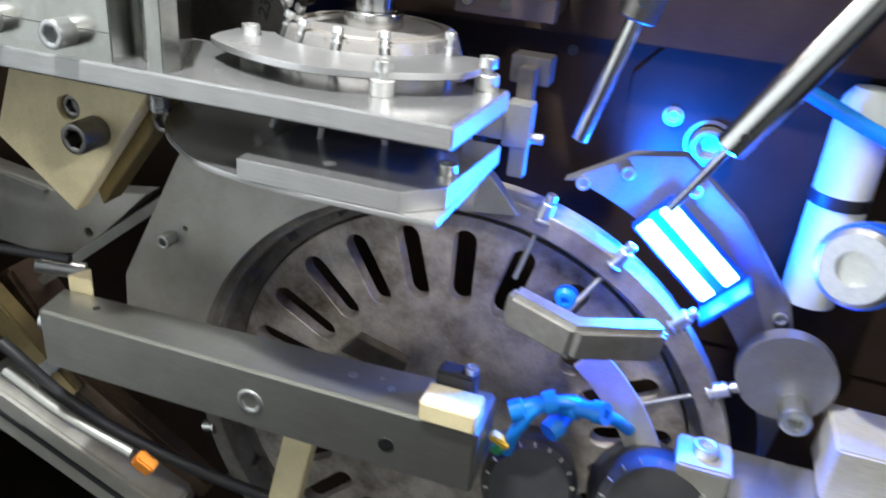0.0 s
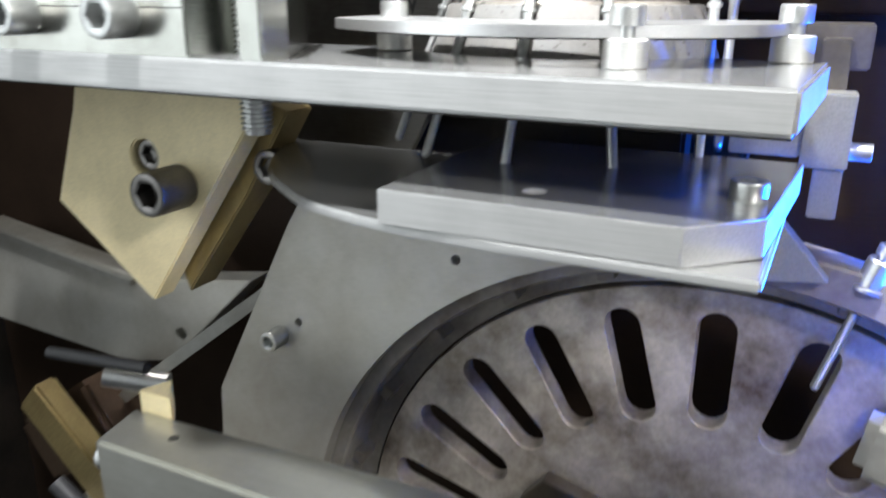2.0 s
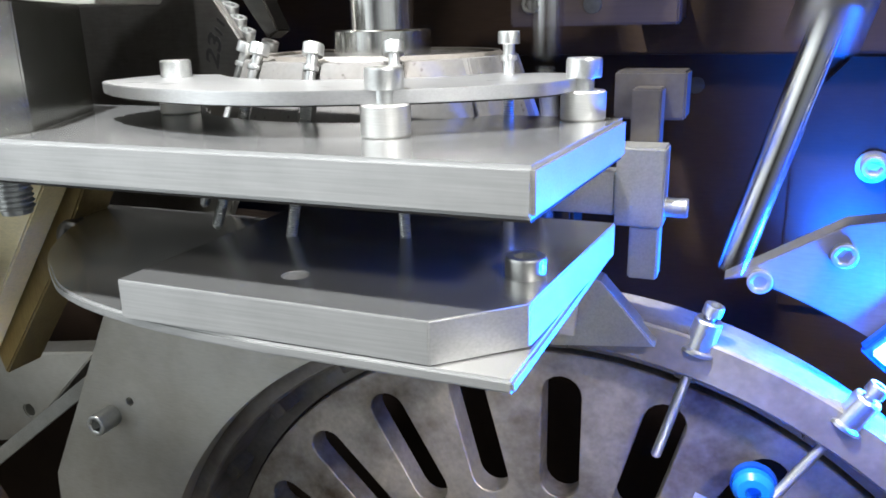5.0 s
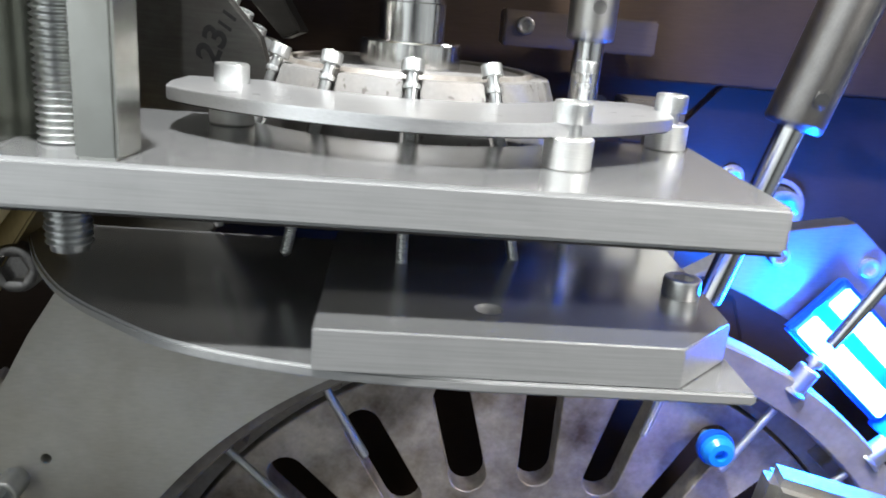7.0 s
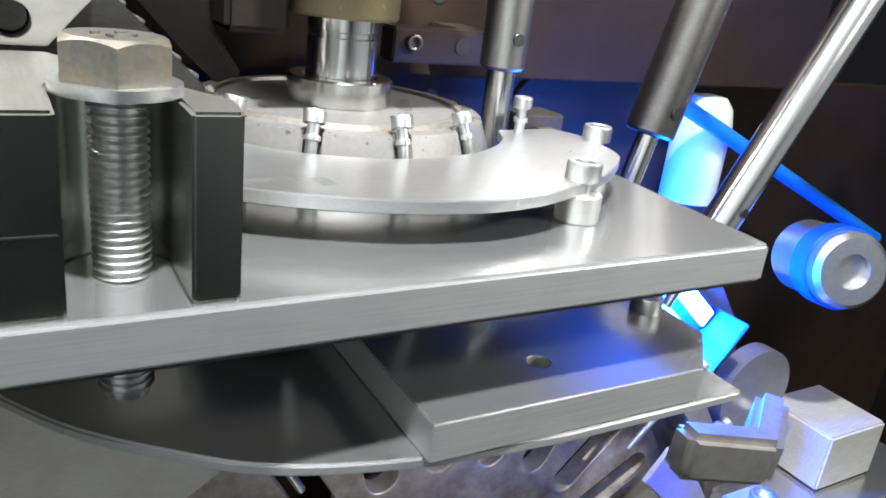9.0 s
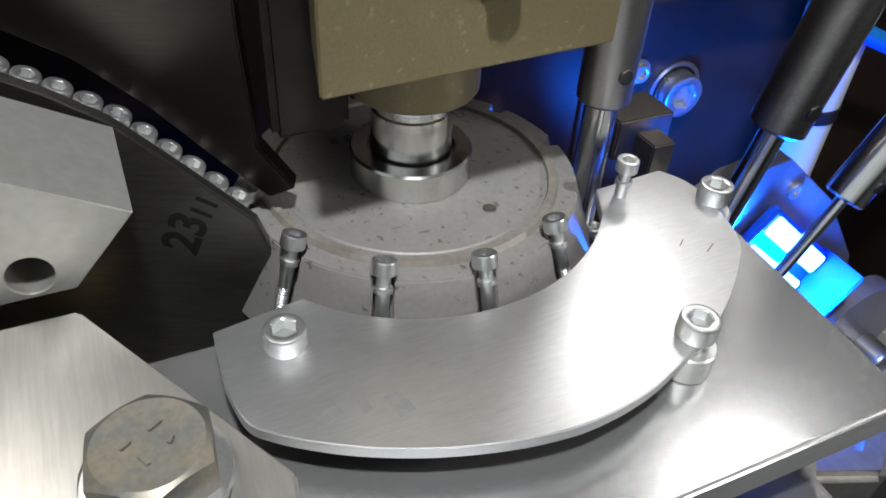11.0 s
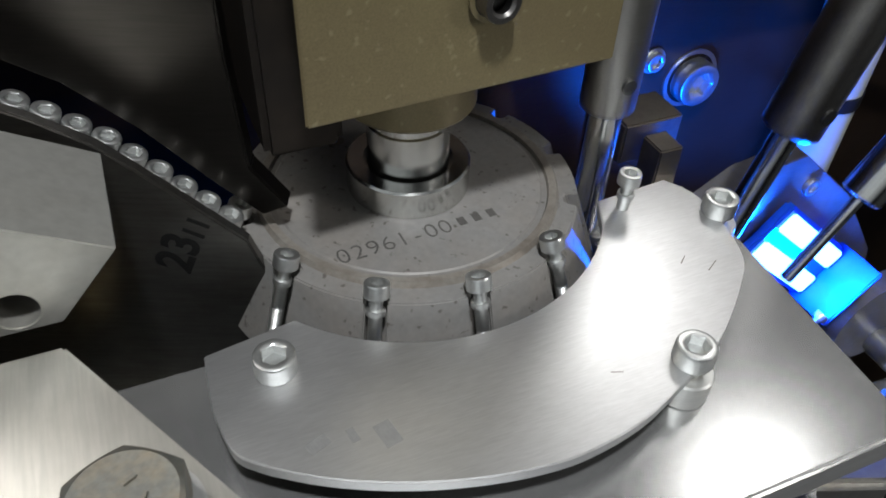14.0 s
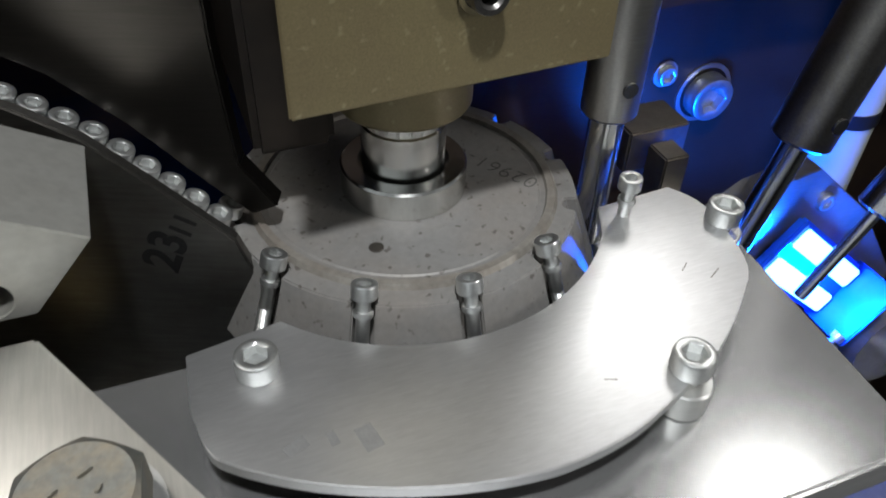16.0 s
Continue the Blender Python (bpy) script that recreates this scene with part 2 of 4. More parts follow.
GREEN = material("green_plastic", (0.06, 0.36, 0.12), 0.0, 0.4, 0.1, (60, 60, 60), 0.2, 60.0)
LED = glow("blue_led_face", (0.16, 0.45, 1.0), 26.0)

ETCH = material("etched_patch", (0.46, 0.46, 0.46), 0.9, 0.42, 0.2, (300, 300, 300), 0.4, 200.0)

# ---------------------------------------------------------------- mesh helpers


def finish(bm, bevel=0.0, segments=2, angle=30):
    bmesh.ops.remove_doubles(bm, verts=bm.verts, dist=1e-6)
    bmesh.ops.recalc_face_normals(bm, faces=bm.faces)
    if bevel:
        sharp = [e for e in bm.edges if len(e.link_faces) == 2 and e.calc_face_angle(0) > radians(angle)]
        bmesh.ops.bevel(bm, geom=sharp, offset=bevel, segments=segments, affect="EDGES", clamp_overlap=True)
    for f in bm.faces:
        f.smooth = True
    for e in bm.edges:
        if len(e.link_faces) == 2 and e.calc_face_angle(0) > radians(28):
            e.smooth = False
    return bm


def part(name, bm, mat, parent=None, label="", at=None):
    me = bpy.data.meshes.new(name)
    bm.to_mesh(me)
    bm.free()
    me.materials.append(mat)
    ob = new(name, me)
    if parent:
        ob.parent = parent
    if at is not None:
        ob.matrix_basis = at
    if label:
        ob["label"] = label
    return ob


def side_finish(ob, mat):
    """Gives the upright faces of a plate their own finish."""
    ob.data.materials.append(mat)
    for f in ob.data.polygons:
        if abs(f.normal.z) < 0.5:
            f.material_index = 1


def shared(name, me, parent, at):
    ob = new(name, me)
    ob.parent = parent
    ob.matrix_basis = at
    return ob


def thing(name, m, label, category, group="", kind=""):
    ob = new(name)
    ob.empty_display_size = 0.005
    ob.matrix_basis = m
    return tagged(ob, label, category, group, kind)


def prism(pts, z0, z1, bevel=0.0004, holes=(), bm=None, seg=2):
    """A plate: the outline pts with round holes (x, y, r), from z0 to z1."""
    bm = bm or bmesh.new()
    loops = [list(pts)]
    for x, y, r in holes:
        k = 28
        loops.append([(x + r * math.cos(2 * math.pi * i / k), y + r * math.sin(2 * math.pi * i / k)) for i in range(k)])
    return plate_loops(loops, z0, z1, bevel, bm, seg)


def plate_loops(loops, z0, z1, bevel=0.0004, bm=None, seg=2):
    """A plate bounded by the first loop, with the other loops as holes."""
    bm = bm or bmesh.new()
    edges = []
    for lp in loops:
        vs = [bm.verts.new((x, y, z0)) for x, y in lp]
        edges += [bm.edges.new((vs[i], vs[(i + 1) % len(vs)])) for i in range(len(vs))]
    res = bmesh.ops.triangle_fill(bm, use_beauty=True, use_dissolve=True, edges=edges)
    faces = [g for g in res["geom"] if isinstance(g, bmesh.types.BMFace)]
    ext = bmesh.ops.extrude_face_region(bm, geom=faces)
    up = [g for g in ext["geom"] if isinstance(g, bmesh.types.BMVert)]
    bmesh.ops.translate(bm, verts=up, vec=(0, 0, z1 - z0))
    return finish(bm, bevel, seg)


def block(x0, x1, y0, y1, z0, z1, bevel=0.0006):
    return prism([(x0, y0), (x1, y0), (x1, y1), (x0, y1)], z0, z1, bevel)


def lathe(profile, seg=32, bevel=0.0):
    """A turned part about z from (r, z) pairs."""
    bm = bmesh.new()
    rings = []
    for r, z in profile:
        if r <= 1e-7:
            rings.append([bm.verts.new((0, 0, z))])
        else:
            rings.append([bm.verts.new((r * math.cos(2 * math.pi * i / seg), r * math.sin(2 * math.pi * i / seg), z)) for i in range(seg)])
    for a, b in zip(rings, rings[1:]):
        for i in range(seg):
            j = (i + 1) % seg
            if len(a) == 1 and len(b) == 1:
                continue
            if len(a) == 1:
                bm.faces.new((a[0], b[i], b[j]))
            elif len(b) == 1:
                bm.faces.new((a[i], a[j], b[0]))
            else:
                bm.faces.new((a[i], a[j], b[j], b[i]))
    return finish(bm, bevel)


def rod(r, z0, z1, seg=28, ch=0.0006):
    return lathe([(0, z0), (r - ch, z0), (r, z0 + ch), (r, z1 - ch), (r - ch, z1), (0, z1)], seg)


def cap_head(r, h, socket, seg=72):
    """A socket-cap head standing on z = 0, with a hexagon recess of that across-flats radius."""
    bm = bmesh.new()
    ch = r * 0.12

    def ring(f, z):
        return [bm.verts.new((*f(2 * math.pi * i / seg), z)) for i in range(seg)]

    def circle(q):
        return lambda a: (q * math.cos(a), q * math.sin(a))

    def hexa(a):
        q = socket / math.cos((a % (math.pi / 3)) - math.pi / 6)
        return q * math.cos(a), q * math.sin(a)

    def knurl(a):
        q = r * (0.965 if seg > 30 and round(a * seg / (2 * math.pi)) % 2 else 1.0)
        return q * math.cos(a), q * math.sin(a)

    rings = [ring(circle(r * 0.96), 0), ring(knurl, ch * 0.5), ring(knurl, h - ch * 1.4), ring(circle(r * 0.985), h - ch), ring(circle(r - ch * 0.4), h - ch * 0.25), ring(circle(r - ch), h),
             ring(circle(socket * 1.28), h), ring(hexa, h - socket * 0.10), ring(hexa, h * 0.45)]
    for a, b in zip(rings, rings[1:]):
        for i in range(seg):
            j = (i + 1) % seg
            bm.faces.new((a[i], a[j], b[j], b[i]))
    bm.faces.new(rings[0])
    bm.faces.new(rings[-1])
    return finish(bm)


def hex_head(flat, z0, z1, seg=48):
    """A forged hexagon head of that half width across flats, its top turned to a round chamfer."""
    bm = bmesh.new()
    round_r = flat * 0.93

    def ring(f):
        return [bm.verts.new(f(2 * math.pi * i / seg)) for i in range(seg)]

    def side(a):
        return flat / math.cos((a % (math.pi / 3)) - math.pi / 6)

    rings = [ring(lambda a: (side(a) * math.cos(a), side(a) * math.sin(a), z0)),
             ring(lambda a: (side(a) * math.cos(a), side(a) * math.sin(a), z1 - (side(a) - round_r) * 0.60)),
             ring(lambda a: (round_r * math.cos(a), round_r * math.sin(a), z1)),
             ring(lambda a: (round_r * 0.72 * math.cos(a), round_r * 0.72 * math.sin(a), z1 - 0.0002))]
    for a, b in zip(rings, rings[1:]):
        for i in range(seg):
            j = (i + 1) % seg
            bm.faces.new((a[i], a[j], b[j], b[i]))
    bm.faces.new(rings[0])
    bm.faces.new(rings[-1])
    return finish(bm)


def threaded(r, z_top, z_bot, pitch, seg=12, point=0.0):
    prof, z = [(r * 0.9, z_top)], z_top
    while z - pitch > z_bot:
        prof += [(r, z - pitch * 0.35), (r, z - pitch * 0.5), (r * 0.84, z - pitch * 0.85), (r * 0.84, z - pitch)]
        z -= pitch
    prof += [(r * 0.8, z_bot), (0, z_bot - point)]
    return lathe([(0, z_top)] + prof, seg)


def cap_screw(name, m, r, h, label, under=0.004, mat=ZINC, group="", washer=0.0):
    """A socket cap screw whose head stands on z = 0 of its pose."""
    t = thing(name, m, label, "screw", group)
    part("head", cap_head(r, h, r * 0.52), mat, t)
    part("shank", rod(r * 0.6, -under, 0.0, 20, 0.0002), mat, t)
    if washer:
        part("washer", lathe([(r * 0.7, 0), (r * 1.35, 0), (r * 1.35, washer), (r * 0.7, washer)], 32), mat, t)
    return t


FACE = Matrix.Rotation(radians(90), 4, "X")          # local z to world -y, local y to world z


def upright(bm, y):
    """Turns a plate drawn in x, z so that it stands with its front at y."""
    bmesh.ops.transform(bm, matrix=Matrix.Translation((0, y, 0)) @ FACE, verts=bm.verts)
    return bm


def arc(cx, cy, r, a0, a1, k=24):
    return [(cx + r * math.cos(radians(a0 + (a1 - a0) * i / k)), cy + r * math.sin(radians(a0 + (a1 - a0) * i / k))) for i in range(k + 1)]


def flowing(pts, k=5):
    """A smooth curve through the points, k steps to each span."""
    out = []
    for i in range(len(pts) - 1):
        a, b, c, d = (Vector(pts[max(0, min(len(pts) - 1, j))]) for j in (i - 1, i, i + 1, i + 2))
        for n in range(k):
            t = n / k
            out.append(tuple(0.5 * (2 * b + (c - a) * t + (2 * a - 5 * b + 4 * c - d) * t * t + (3 * b - a - 3 * c + d) * t ** 3)))
    return out + [tuple(pts[-1])]


DX, DY = -0.093, 0.120                                # axis of the screw dial
WX, WZ, WY = -0.0225, -0.281, 0.130                   # axis and face of the slotted wheel

# ---------------------------------------------------------------- main plate and clamp
cut = arc(DX, DY, 0.0660, -31, -149, 30)
outline = [(-0.40, 0.0), (0.0, 0.0), (0.0055, 0.086), (-0.0362, 0.086)] + cut[1:-1] + [(-0.1498, 0.086), (-0.40, 0.086)]
main_plate = thing("main_plate", pose(0, 0, 0), "thick ground steel plate over the wheel", "plate")
side_finish(part("plate", prism(outline, -0.012, 0.0, 0.0011), GROUND, main_plate), EDGE)
# black sheet added so the gap below the plate stays in shade
part("underside", prism([(-0.40, 0.001), (-0.001, 0.001), (0.0044, 0.085), (-0.0350, 0.085)] + arc(DX, DY, 0.0670, -31.5, -148.5, 30)[1:-1] + [(-0.1510, 0.085), (-0.40, 0.085)], -0.0126, -0.0121, 0.0), GAPSHADE, main_plate, "black sheet painting the shade under the plate")

arc_pts = (arc(DX, DY, 0.0603, -140, -36, 40) + [(-0.0390, 0.0960)] + flowing([(-0.0130, 0.0980), (-0.0075, 0.0860), (-0.0110, 0.0620), (-0.0210, 0.0495)]
           + [(-0.0400, 0.0350), (-0.0630, 0.0245), (-0.0760, 0.0205)] + [(-0.0900, 0.0188), (-0.1010, 0.0195), (-0.1110, 0.0213), (-0.1220, 0.0243), (-0.1320, 0.0280), (-0.1420, 0.0327), (-0.1500, 0.0375), (-0.1575, 0.0430), (-0.1620, 0.0485), (-0.1640, 0.0610)]) + [(-0.1630, 0.0775)])
guard = thing("arc_guard_plate", pose(0, 0, 0), "brushed steel crescent guard raised on round spacers", "guard plate")
guard_plate = part("plate", prism(arc_pts, 0.0088, 0.0125, 0.0003), ARC, guard)
# inset outline of a black sheet that darkens the gap below the guard
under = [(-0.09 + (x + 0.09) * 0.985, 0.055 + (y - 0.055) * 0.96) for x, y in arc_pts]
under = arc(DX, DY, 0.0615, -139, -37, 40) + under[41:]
part("underside", prism(under, 0.0083, 0.0087, 0.0), GAPSHADE, guard, "black sheet painting the shade under the guard")
for x, y, w, h, q in ((-0.1440, 0.0430, 0.0026, 0.0016, 20), (-0.1360, 0.0425, 0.0010, 0.0020, 10), (-0.1285, 0.0400, 0.0021, 0.0034, 12)):
    part("etched_patch", block(-w, w, -h, h, 0.01251, 0.01254, 0.00001), ETCH, guard_plate, at=pose(x, y, 0, 0, 0, q))
for x, y, w, q in ((-0.0300, 0.0640, 0.0020, 38), (-0.0235, 0.0590, 0.0026, 30), (-0.0700, 0.0360, 0.0016, -20)):
    part("scratch", block(-w, w, -0.00016, 0.00016, 0.01251, 0.01253, 0.00001), RIM, guard_plate, at=pose(x, y, 0, 0, 0, q))
STANDS = [(-0.0500, 0.0325), (-0.0065, 0.0785), (-0.1475, 0.0670)]
for x, y in STANDS:
    part("spacer", rod(0.0068, 0.0, 0.0088, 36, 0.0005), TURNED, guard, at=pose(x, y, 0))
for x, y in STANDS:
    cap_screw("cap_screw", pose(x, y, 0.0125, 0, 0, 20), 0.0053, 0.0058, "zinc-plated socket cap screw on the crescent guard", group="guard screws")

clamp_pts = ([(-0.42, 0.002), (-0.1915, 0.002), (-0.1915, 0.024)] + [(-0.1805 + 0.011 * math.cos(radians(a)), 0.024 + 0.011 * math.sin(radians(a))) for a in range(165, 0, -15)]
             + [(-0.1695, 0.024), (-0.1695, 0.002), (-0.1600, 0.002), (-0.1583, 0.014), (-0.1885, 0.068), (-0.42, 0.068)])
clamp = thing("clamp_block", pose(0, 0, 0), "heavy steel clamp block with an open bolt slot", "clamp")
side_finish(part("block", prism(clamp_pts, 0.0, 0.038, 0.0007), CLAMPTOP, clamp), CLAMP)
part("seam", block(-0.42, -0.1922, 0.0016, 0.0024, 0.0160, 0.0164, 0.0001), SOCKET, clamp, "fine joint line across the clamp front")
bolt = thing("hex_bolt", pose(-0.1795, 0.021, 0), "large zinc hex bolt with washer in the clamp slot", "bolt")
part("washer", lathe([(0.0060, 0.038), (0.0122, 0.038), (0.0122, 0.0402), (0.0060, 0.0402)], 40), ZINC, bolt)
bolt_head = part("head", hex_head(0.0096, 0.0402, 0.0486), BOLT, bolt, at=pose(0, 0, 0, 0, 0, 24))
for x, y, w, q in ((-0.0028, 0.0020, 0.0010, 10), (0.0026, 0.0022, 0.0013, 5), (-0.0022, -0.0024, 0.0013, 95), (0.0028, -0.0020, 0.0008, 40)):
    part("raised_mark", block(-w, w, -0.0004, 0.0004, 0.0484, 0.0489, 0.0001), BOLT, bolt_head, at=pose(x, y, 0, 0, 0, q))
part("thread", threaded(0.0058, 0.0398, -0.028, 0.00175, 28), ZINC, bolt)
for x in (-0.2190, -0.2690):
    cap_screw("cap_screw", Matrix.Translation((x, 0.002, 0.0135)) @ FACE, 0.0078, 0.0125, "large socket cap screw in the clamp block", group="clamp screws")

# upper bracket behind the clamp, with its bore and sloping top
bracket = thing("chute_bracket", pose(0, 0, 0), "grey steel bracket block carrying the chute", "bracket")
prof = [(-0.46, 0.0382), (-0.1880, 0.0382), (-0.1735, 0.0545), (-0.1950, 0.0670), (-0.2350, 0.0900), (-0.46, 0.0900)]
part("block", upright(prism(prof, -0.0350, 0.0, 0.0006, [(-0.1955, 0.0440, 0.0046)]), 0.0745), BRACKET, bracket)
part("bore", upright(rod(0.0046, -0.030, -0.012, 28), 0.0745), SOCKET, bracket, at=pose(-0.1955, 0, 0.0440))
hb = thing("hex_bolt", pose(-0.2085, 0.0960, 0.0750, 0, 30, 0), "dark hex bolt on the sloping bracket", "bolt")
part("head", hex_head(0.0075, 0.0, 0.006), DARKSCREW, hb)

# ---------------------------------------------------------------- dial, hub and press head
dial = thing("screw_dial", pose(DX, DY, 0), "round indexing dial with a screw notch every thirty degrees", "dial")
ring = []
for k in range(12):
    a0 = 30 * k
    ring += [(0.0517 * math.cos(radians(a)), 0.0517 * math.sin(radians(a))) for a in (a0 + 3.2, a0 + 7.5, a0 + 12, a0 + 16, a0 + 20, a0 + 24, a0 + 26.8)]
    c = a0 + 30
    ux, uy = math.cos(radians(c)), math.sin(radians(c))
    ring += [(ux * r - uy * s, uy * r + ux * s) for r, s in ((0.0500, -0.0026), (0.0480, -0.0022), (0.0472, 0.0), (0.0480, 0.0022), (0.0500, 0.0026))]
LEAN = math.tan(radians(20))
cone = prism(ring, -0.0090, 0.0172, 0.0)
for v in cone.verts:
    q = math.hypot(v.co.x, v.co.y)
    grow = (q + (0.0172 - v.co.z) * LEAN) / q
    v.co.x, v.co.y = v.co.x * grow, v.co.y * grow
part("notched_disc", finish(cone, 0.0004), DIAL, dial)
part("raised_rim", lathe([(0.0425, 0.0170), (0.0430, 0.0184), (0.0452, 0.0187), (0.0462, 0.0171)], 72), TARNISH, dial)
top_disc = part("top_disc", lathe([(0, 0.0176), (0.0405, 0.0176), (0.0414, 0.0168)], 64), DIAL, dial)
for a, r in ((-3, 0.0305),):
    part("pin_hole", rod(0.0021, 0.0177, 0.0179, 20, 0.00005), RIM, dial, at=pose(r * math.cos(radians(a)), r * math.sin(radians(a)), 0))


def lettering(text, size, depth, mat, parent, m, name="lettering", bold=0.028):
    cu = bpy.data.curves.new(name, "FONT")
    cu.body, cu.size, cu.extrude, cu.align_x = text, size, depth, "CENTER"
    cu.offset = size * bold
    ob = new(name, cu)
    deps = bpy.context.evaluated_depsgraph_get()
    me = bpy.data.meshes.new_from_object(ob.evaluated_get(deps))
    bpy.data.objects.remove(ob)
    me.materials.clear()
    me.materials.append(mat)
    o = new(name, me)
    o.parent, o.matrix_basis = parent, m
    return o


# stamped number along a chord of the disc, its tops to the hub
CHORD = Matrix.Rotation(radians(-180), 4, "Z") @ Matrix(((0.451, -0.893, 0, 0.0093), (0.893, 0.451, 0, -0.0408), (0, 0, 1, 0.01763), (0, 0, 0, 1)))
for i, c in enumerate("02961-00"):
    lettering(c, 0.0082, 0.00003, ENGRAVE, top_disc, CHORD @ Matrix.Translation((0.0022 + 0.0044 * i, 0, 0)), "stamped_digit", -0.012)
stamp = block(-0.0012, 0.0012, 0.0012, 0.0046, 0.0, 0.00006, 0.00001)
stamp_ob = part("stamped_mark", stamp, ENGRAVE, top_disc, at=CHORD @ Matrix.Translation((0.0385, 0, 0)))
for i in (1, 2):
    shared("stamped_mark", stamp_ob.data, top_disc, CHORD @ Matrix.Translation((0.0385 + 0.0048 * i, 0, 0)))
hub = thing("dial_hub", pose(DX, DY, 0), "polished steel spindle and collar of the dial", "spindle")
part("collar", lathe([(0, 0.0178), (0.0186, 0.0178), (0.0186, 0.0262), (0.0180, 0.0268), (0.0135, 0.0268), (0.0130, 0.0235), (0, 0.0235)], 56), SHAFT, hub)
part("spindle", lathe([(0.0122, 0.0236), (0.0122, 0.0400), (0.0116, 0.0405), (0.0116, 0.0420), (0.0122, 0.0425), (0.0122, 0.0620)], 48), SHAFT, hub)
part("sleeve", lathe([(0.0122, 0.0470), (0.0185, 0.0470), (0.0192, 0.0480), (0.0192, 0.0668), (0, 0.0668)], 48), OLIVE, hub)
press = thing("press_head_block", pose(0, 0, 0), "olive cast block above the dial with a threaded bore", "machine block")
pts = [(-0.1305, 0.0845), (-0.0490, 0.0895), (-0.0520, 0.168), (-0.1120, 0.164)]
part("block", prism(pts, 0.0665, 0.150, 0.0006), OLIVE, press)
part("column", block(-0.1355, -0.1140, 0.1130, 0.1950, 0.040, 0.165, 0.002), CAST, press, "dark oily column behind the block")
part("bore", rod(0.0048, 0, 0.001, 28, 0.0001), SOCKET, press, at=Matrix.Translation((-0.0865, 0.0868, 0.0900)) @ pose(0, 0, 0, 90, 0, 4))
part("set_screw", lathe([(0.0030, 0.0016), (0.0024, 0.0045), (0.0031, 0.0052), (0.0044, 0.0052), (0.0046, 0.0046), (0.0046, -0.0005)], 28), DARKSCREW, press, "black set screw standing out of the bore", at=Matrix.Translation((-0.0865, 0.0868, 0.0900)) @ pose(0, 0, 0, 90, 0, 4))
part("bore_thread", lathe([(0.0048, 0), (0.0060, 0), (0.0060, 0.0006), (0.0048, 0.0008)], 28), OLIVE, press, at=Matrix.Translation((-0.0865, 0.0865, 0.0900)) @ pose(0, 0, 0, 90, 0, 4))

# ---------------------------------------------------------------- chute
P0 = Vector((-0.139, 0.107, 0.0225))
CE = Vector((-0.927, 0.375, 0.0)).normalized()        # along the chute, level, away from the dial
CH = Vector((0.375, 0.927, 0.0)).normalized()         # across it, to the back
# local x along the chute towards the dial, y up, z to the front
CHUTE_M = Matrix(((-CE.x, 0, -CH.x, P0.x), (-CE.y, 0, -CH.y, P0.y), (-CE.z, 1, -CH.z, P0.z), (0, 0, 0, 1)))
RUN = [(0.0045, 0.0055), (0.0215, 0.0215), (0.0358, 0.0345), (0.0490, 0.0418), (0.0600, 0.0465), (0.30, 0.150)]
chute = thing("screw_chute", CHUTE_M, "sloping dark steel chute feeding screws in a row", "chute")
GAP = 0.0041
part("back_plate", prism([(0.0058, 0.0047), (-0.0015, 0.0015), (-0.0120, 0.0112), (-0.0290, 0.0287), (-0.0450, 0.0415), (-0.0630, 0.0500), (-0.3000, 0.152), (-0.3000, 0.17), (-0.0040, 0.17), (-0.0048, 0.0500), (-0.0031, 0.0176)], -0.0105, -GAP, 0.0005), CHUTE, chute)
front_pl = part("front_plate", prism([(0.0006, -0.0110), (-0.0036, 0.0022), (-0.0215, 0.0190), (-0.0358, 0.0318), (-0.0490, 0.0388), (-0.0600, 0.0432), (-0.3000, 0.146), (-0.3000, -0.0900), (-0.0500, -0.0900), (-0.0376, -0.0855), (-0.0244, -0.0717), (0.0041, -0.0323)], GAP, 0.0075, 0.0005), SLIDE, chute)
lettering("23", 0.0135, 0.00004, INK, front_pl, Matrix.Translation((-0.0185, -0.0040, 0.00756)) @ pose(0, 0, 0, 0, 0, 66), "marker_number")
lettering("11", 0.0080, 0.00004, INK, front_pl, Matrix.Translation((-0.0140, 0.0052, 0.00756)) @ pose(0, 0, 0, 0, 0, 62), "marker_number")

# ---------------------------------------------------------------- lower plate and block
low = [(-0.0025, -0.0060), (0.0, 0.105), (-0.23, 0.105)] + flowing([(-0.212, 0.0700), (-0.2040, 0.0570), (-0.1930, 0.0420), (-0.1820, 0.0310), (-0.1720, 0.0230), (-0.1600, 0.0140), (-0.1500, 0.0085), (-0.1380, 0.0040), (-0.1200, -0.0005), (-0.1000, -0.0035), (-0.0720, -0.0055)], 3)
lower = thing("lower_plate", pose(0, 0, 0), "thin steel plate with a curved edge below the main plate", "plate")
side_finish(part("plate", prism(low, -0.0505, -0.0470, 0.0008), PAD, lower), EDGE)
pad = thing("stepped_block", pose(0, 0, 0), "ground steel block with a chamfered corner on the thin plate", "block")
side_finish(part("block", prism([(-0.1145, -0.0045), (-0.0230, -0.0052), (-0.0040, 0.0130), (0.0020, 0.095), (-0.1145, 0.095)], -0.0469, -0.0357, 0.0012, [(-0.070, 0.014, 0.0035)]), PAD, pad), EDGE)
# black disc puts the shade inside the hole in as colour
part("hole_shade", rod(0.0034, -0.0468, -0.0462, 24, 0.0001), BLACK, pad, at=pose(-0.070, 0.014, 0))
cap_screw("cap_screw", pose(-0.0110, 0.0330, -0.0357), 0.0055, 0.0058, "socket cap screw in the stepped block")

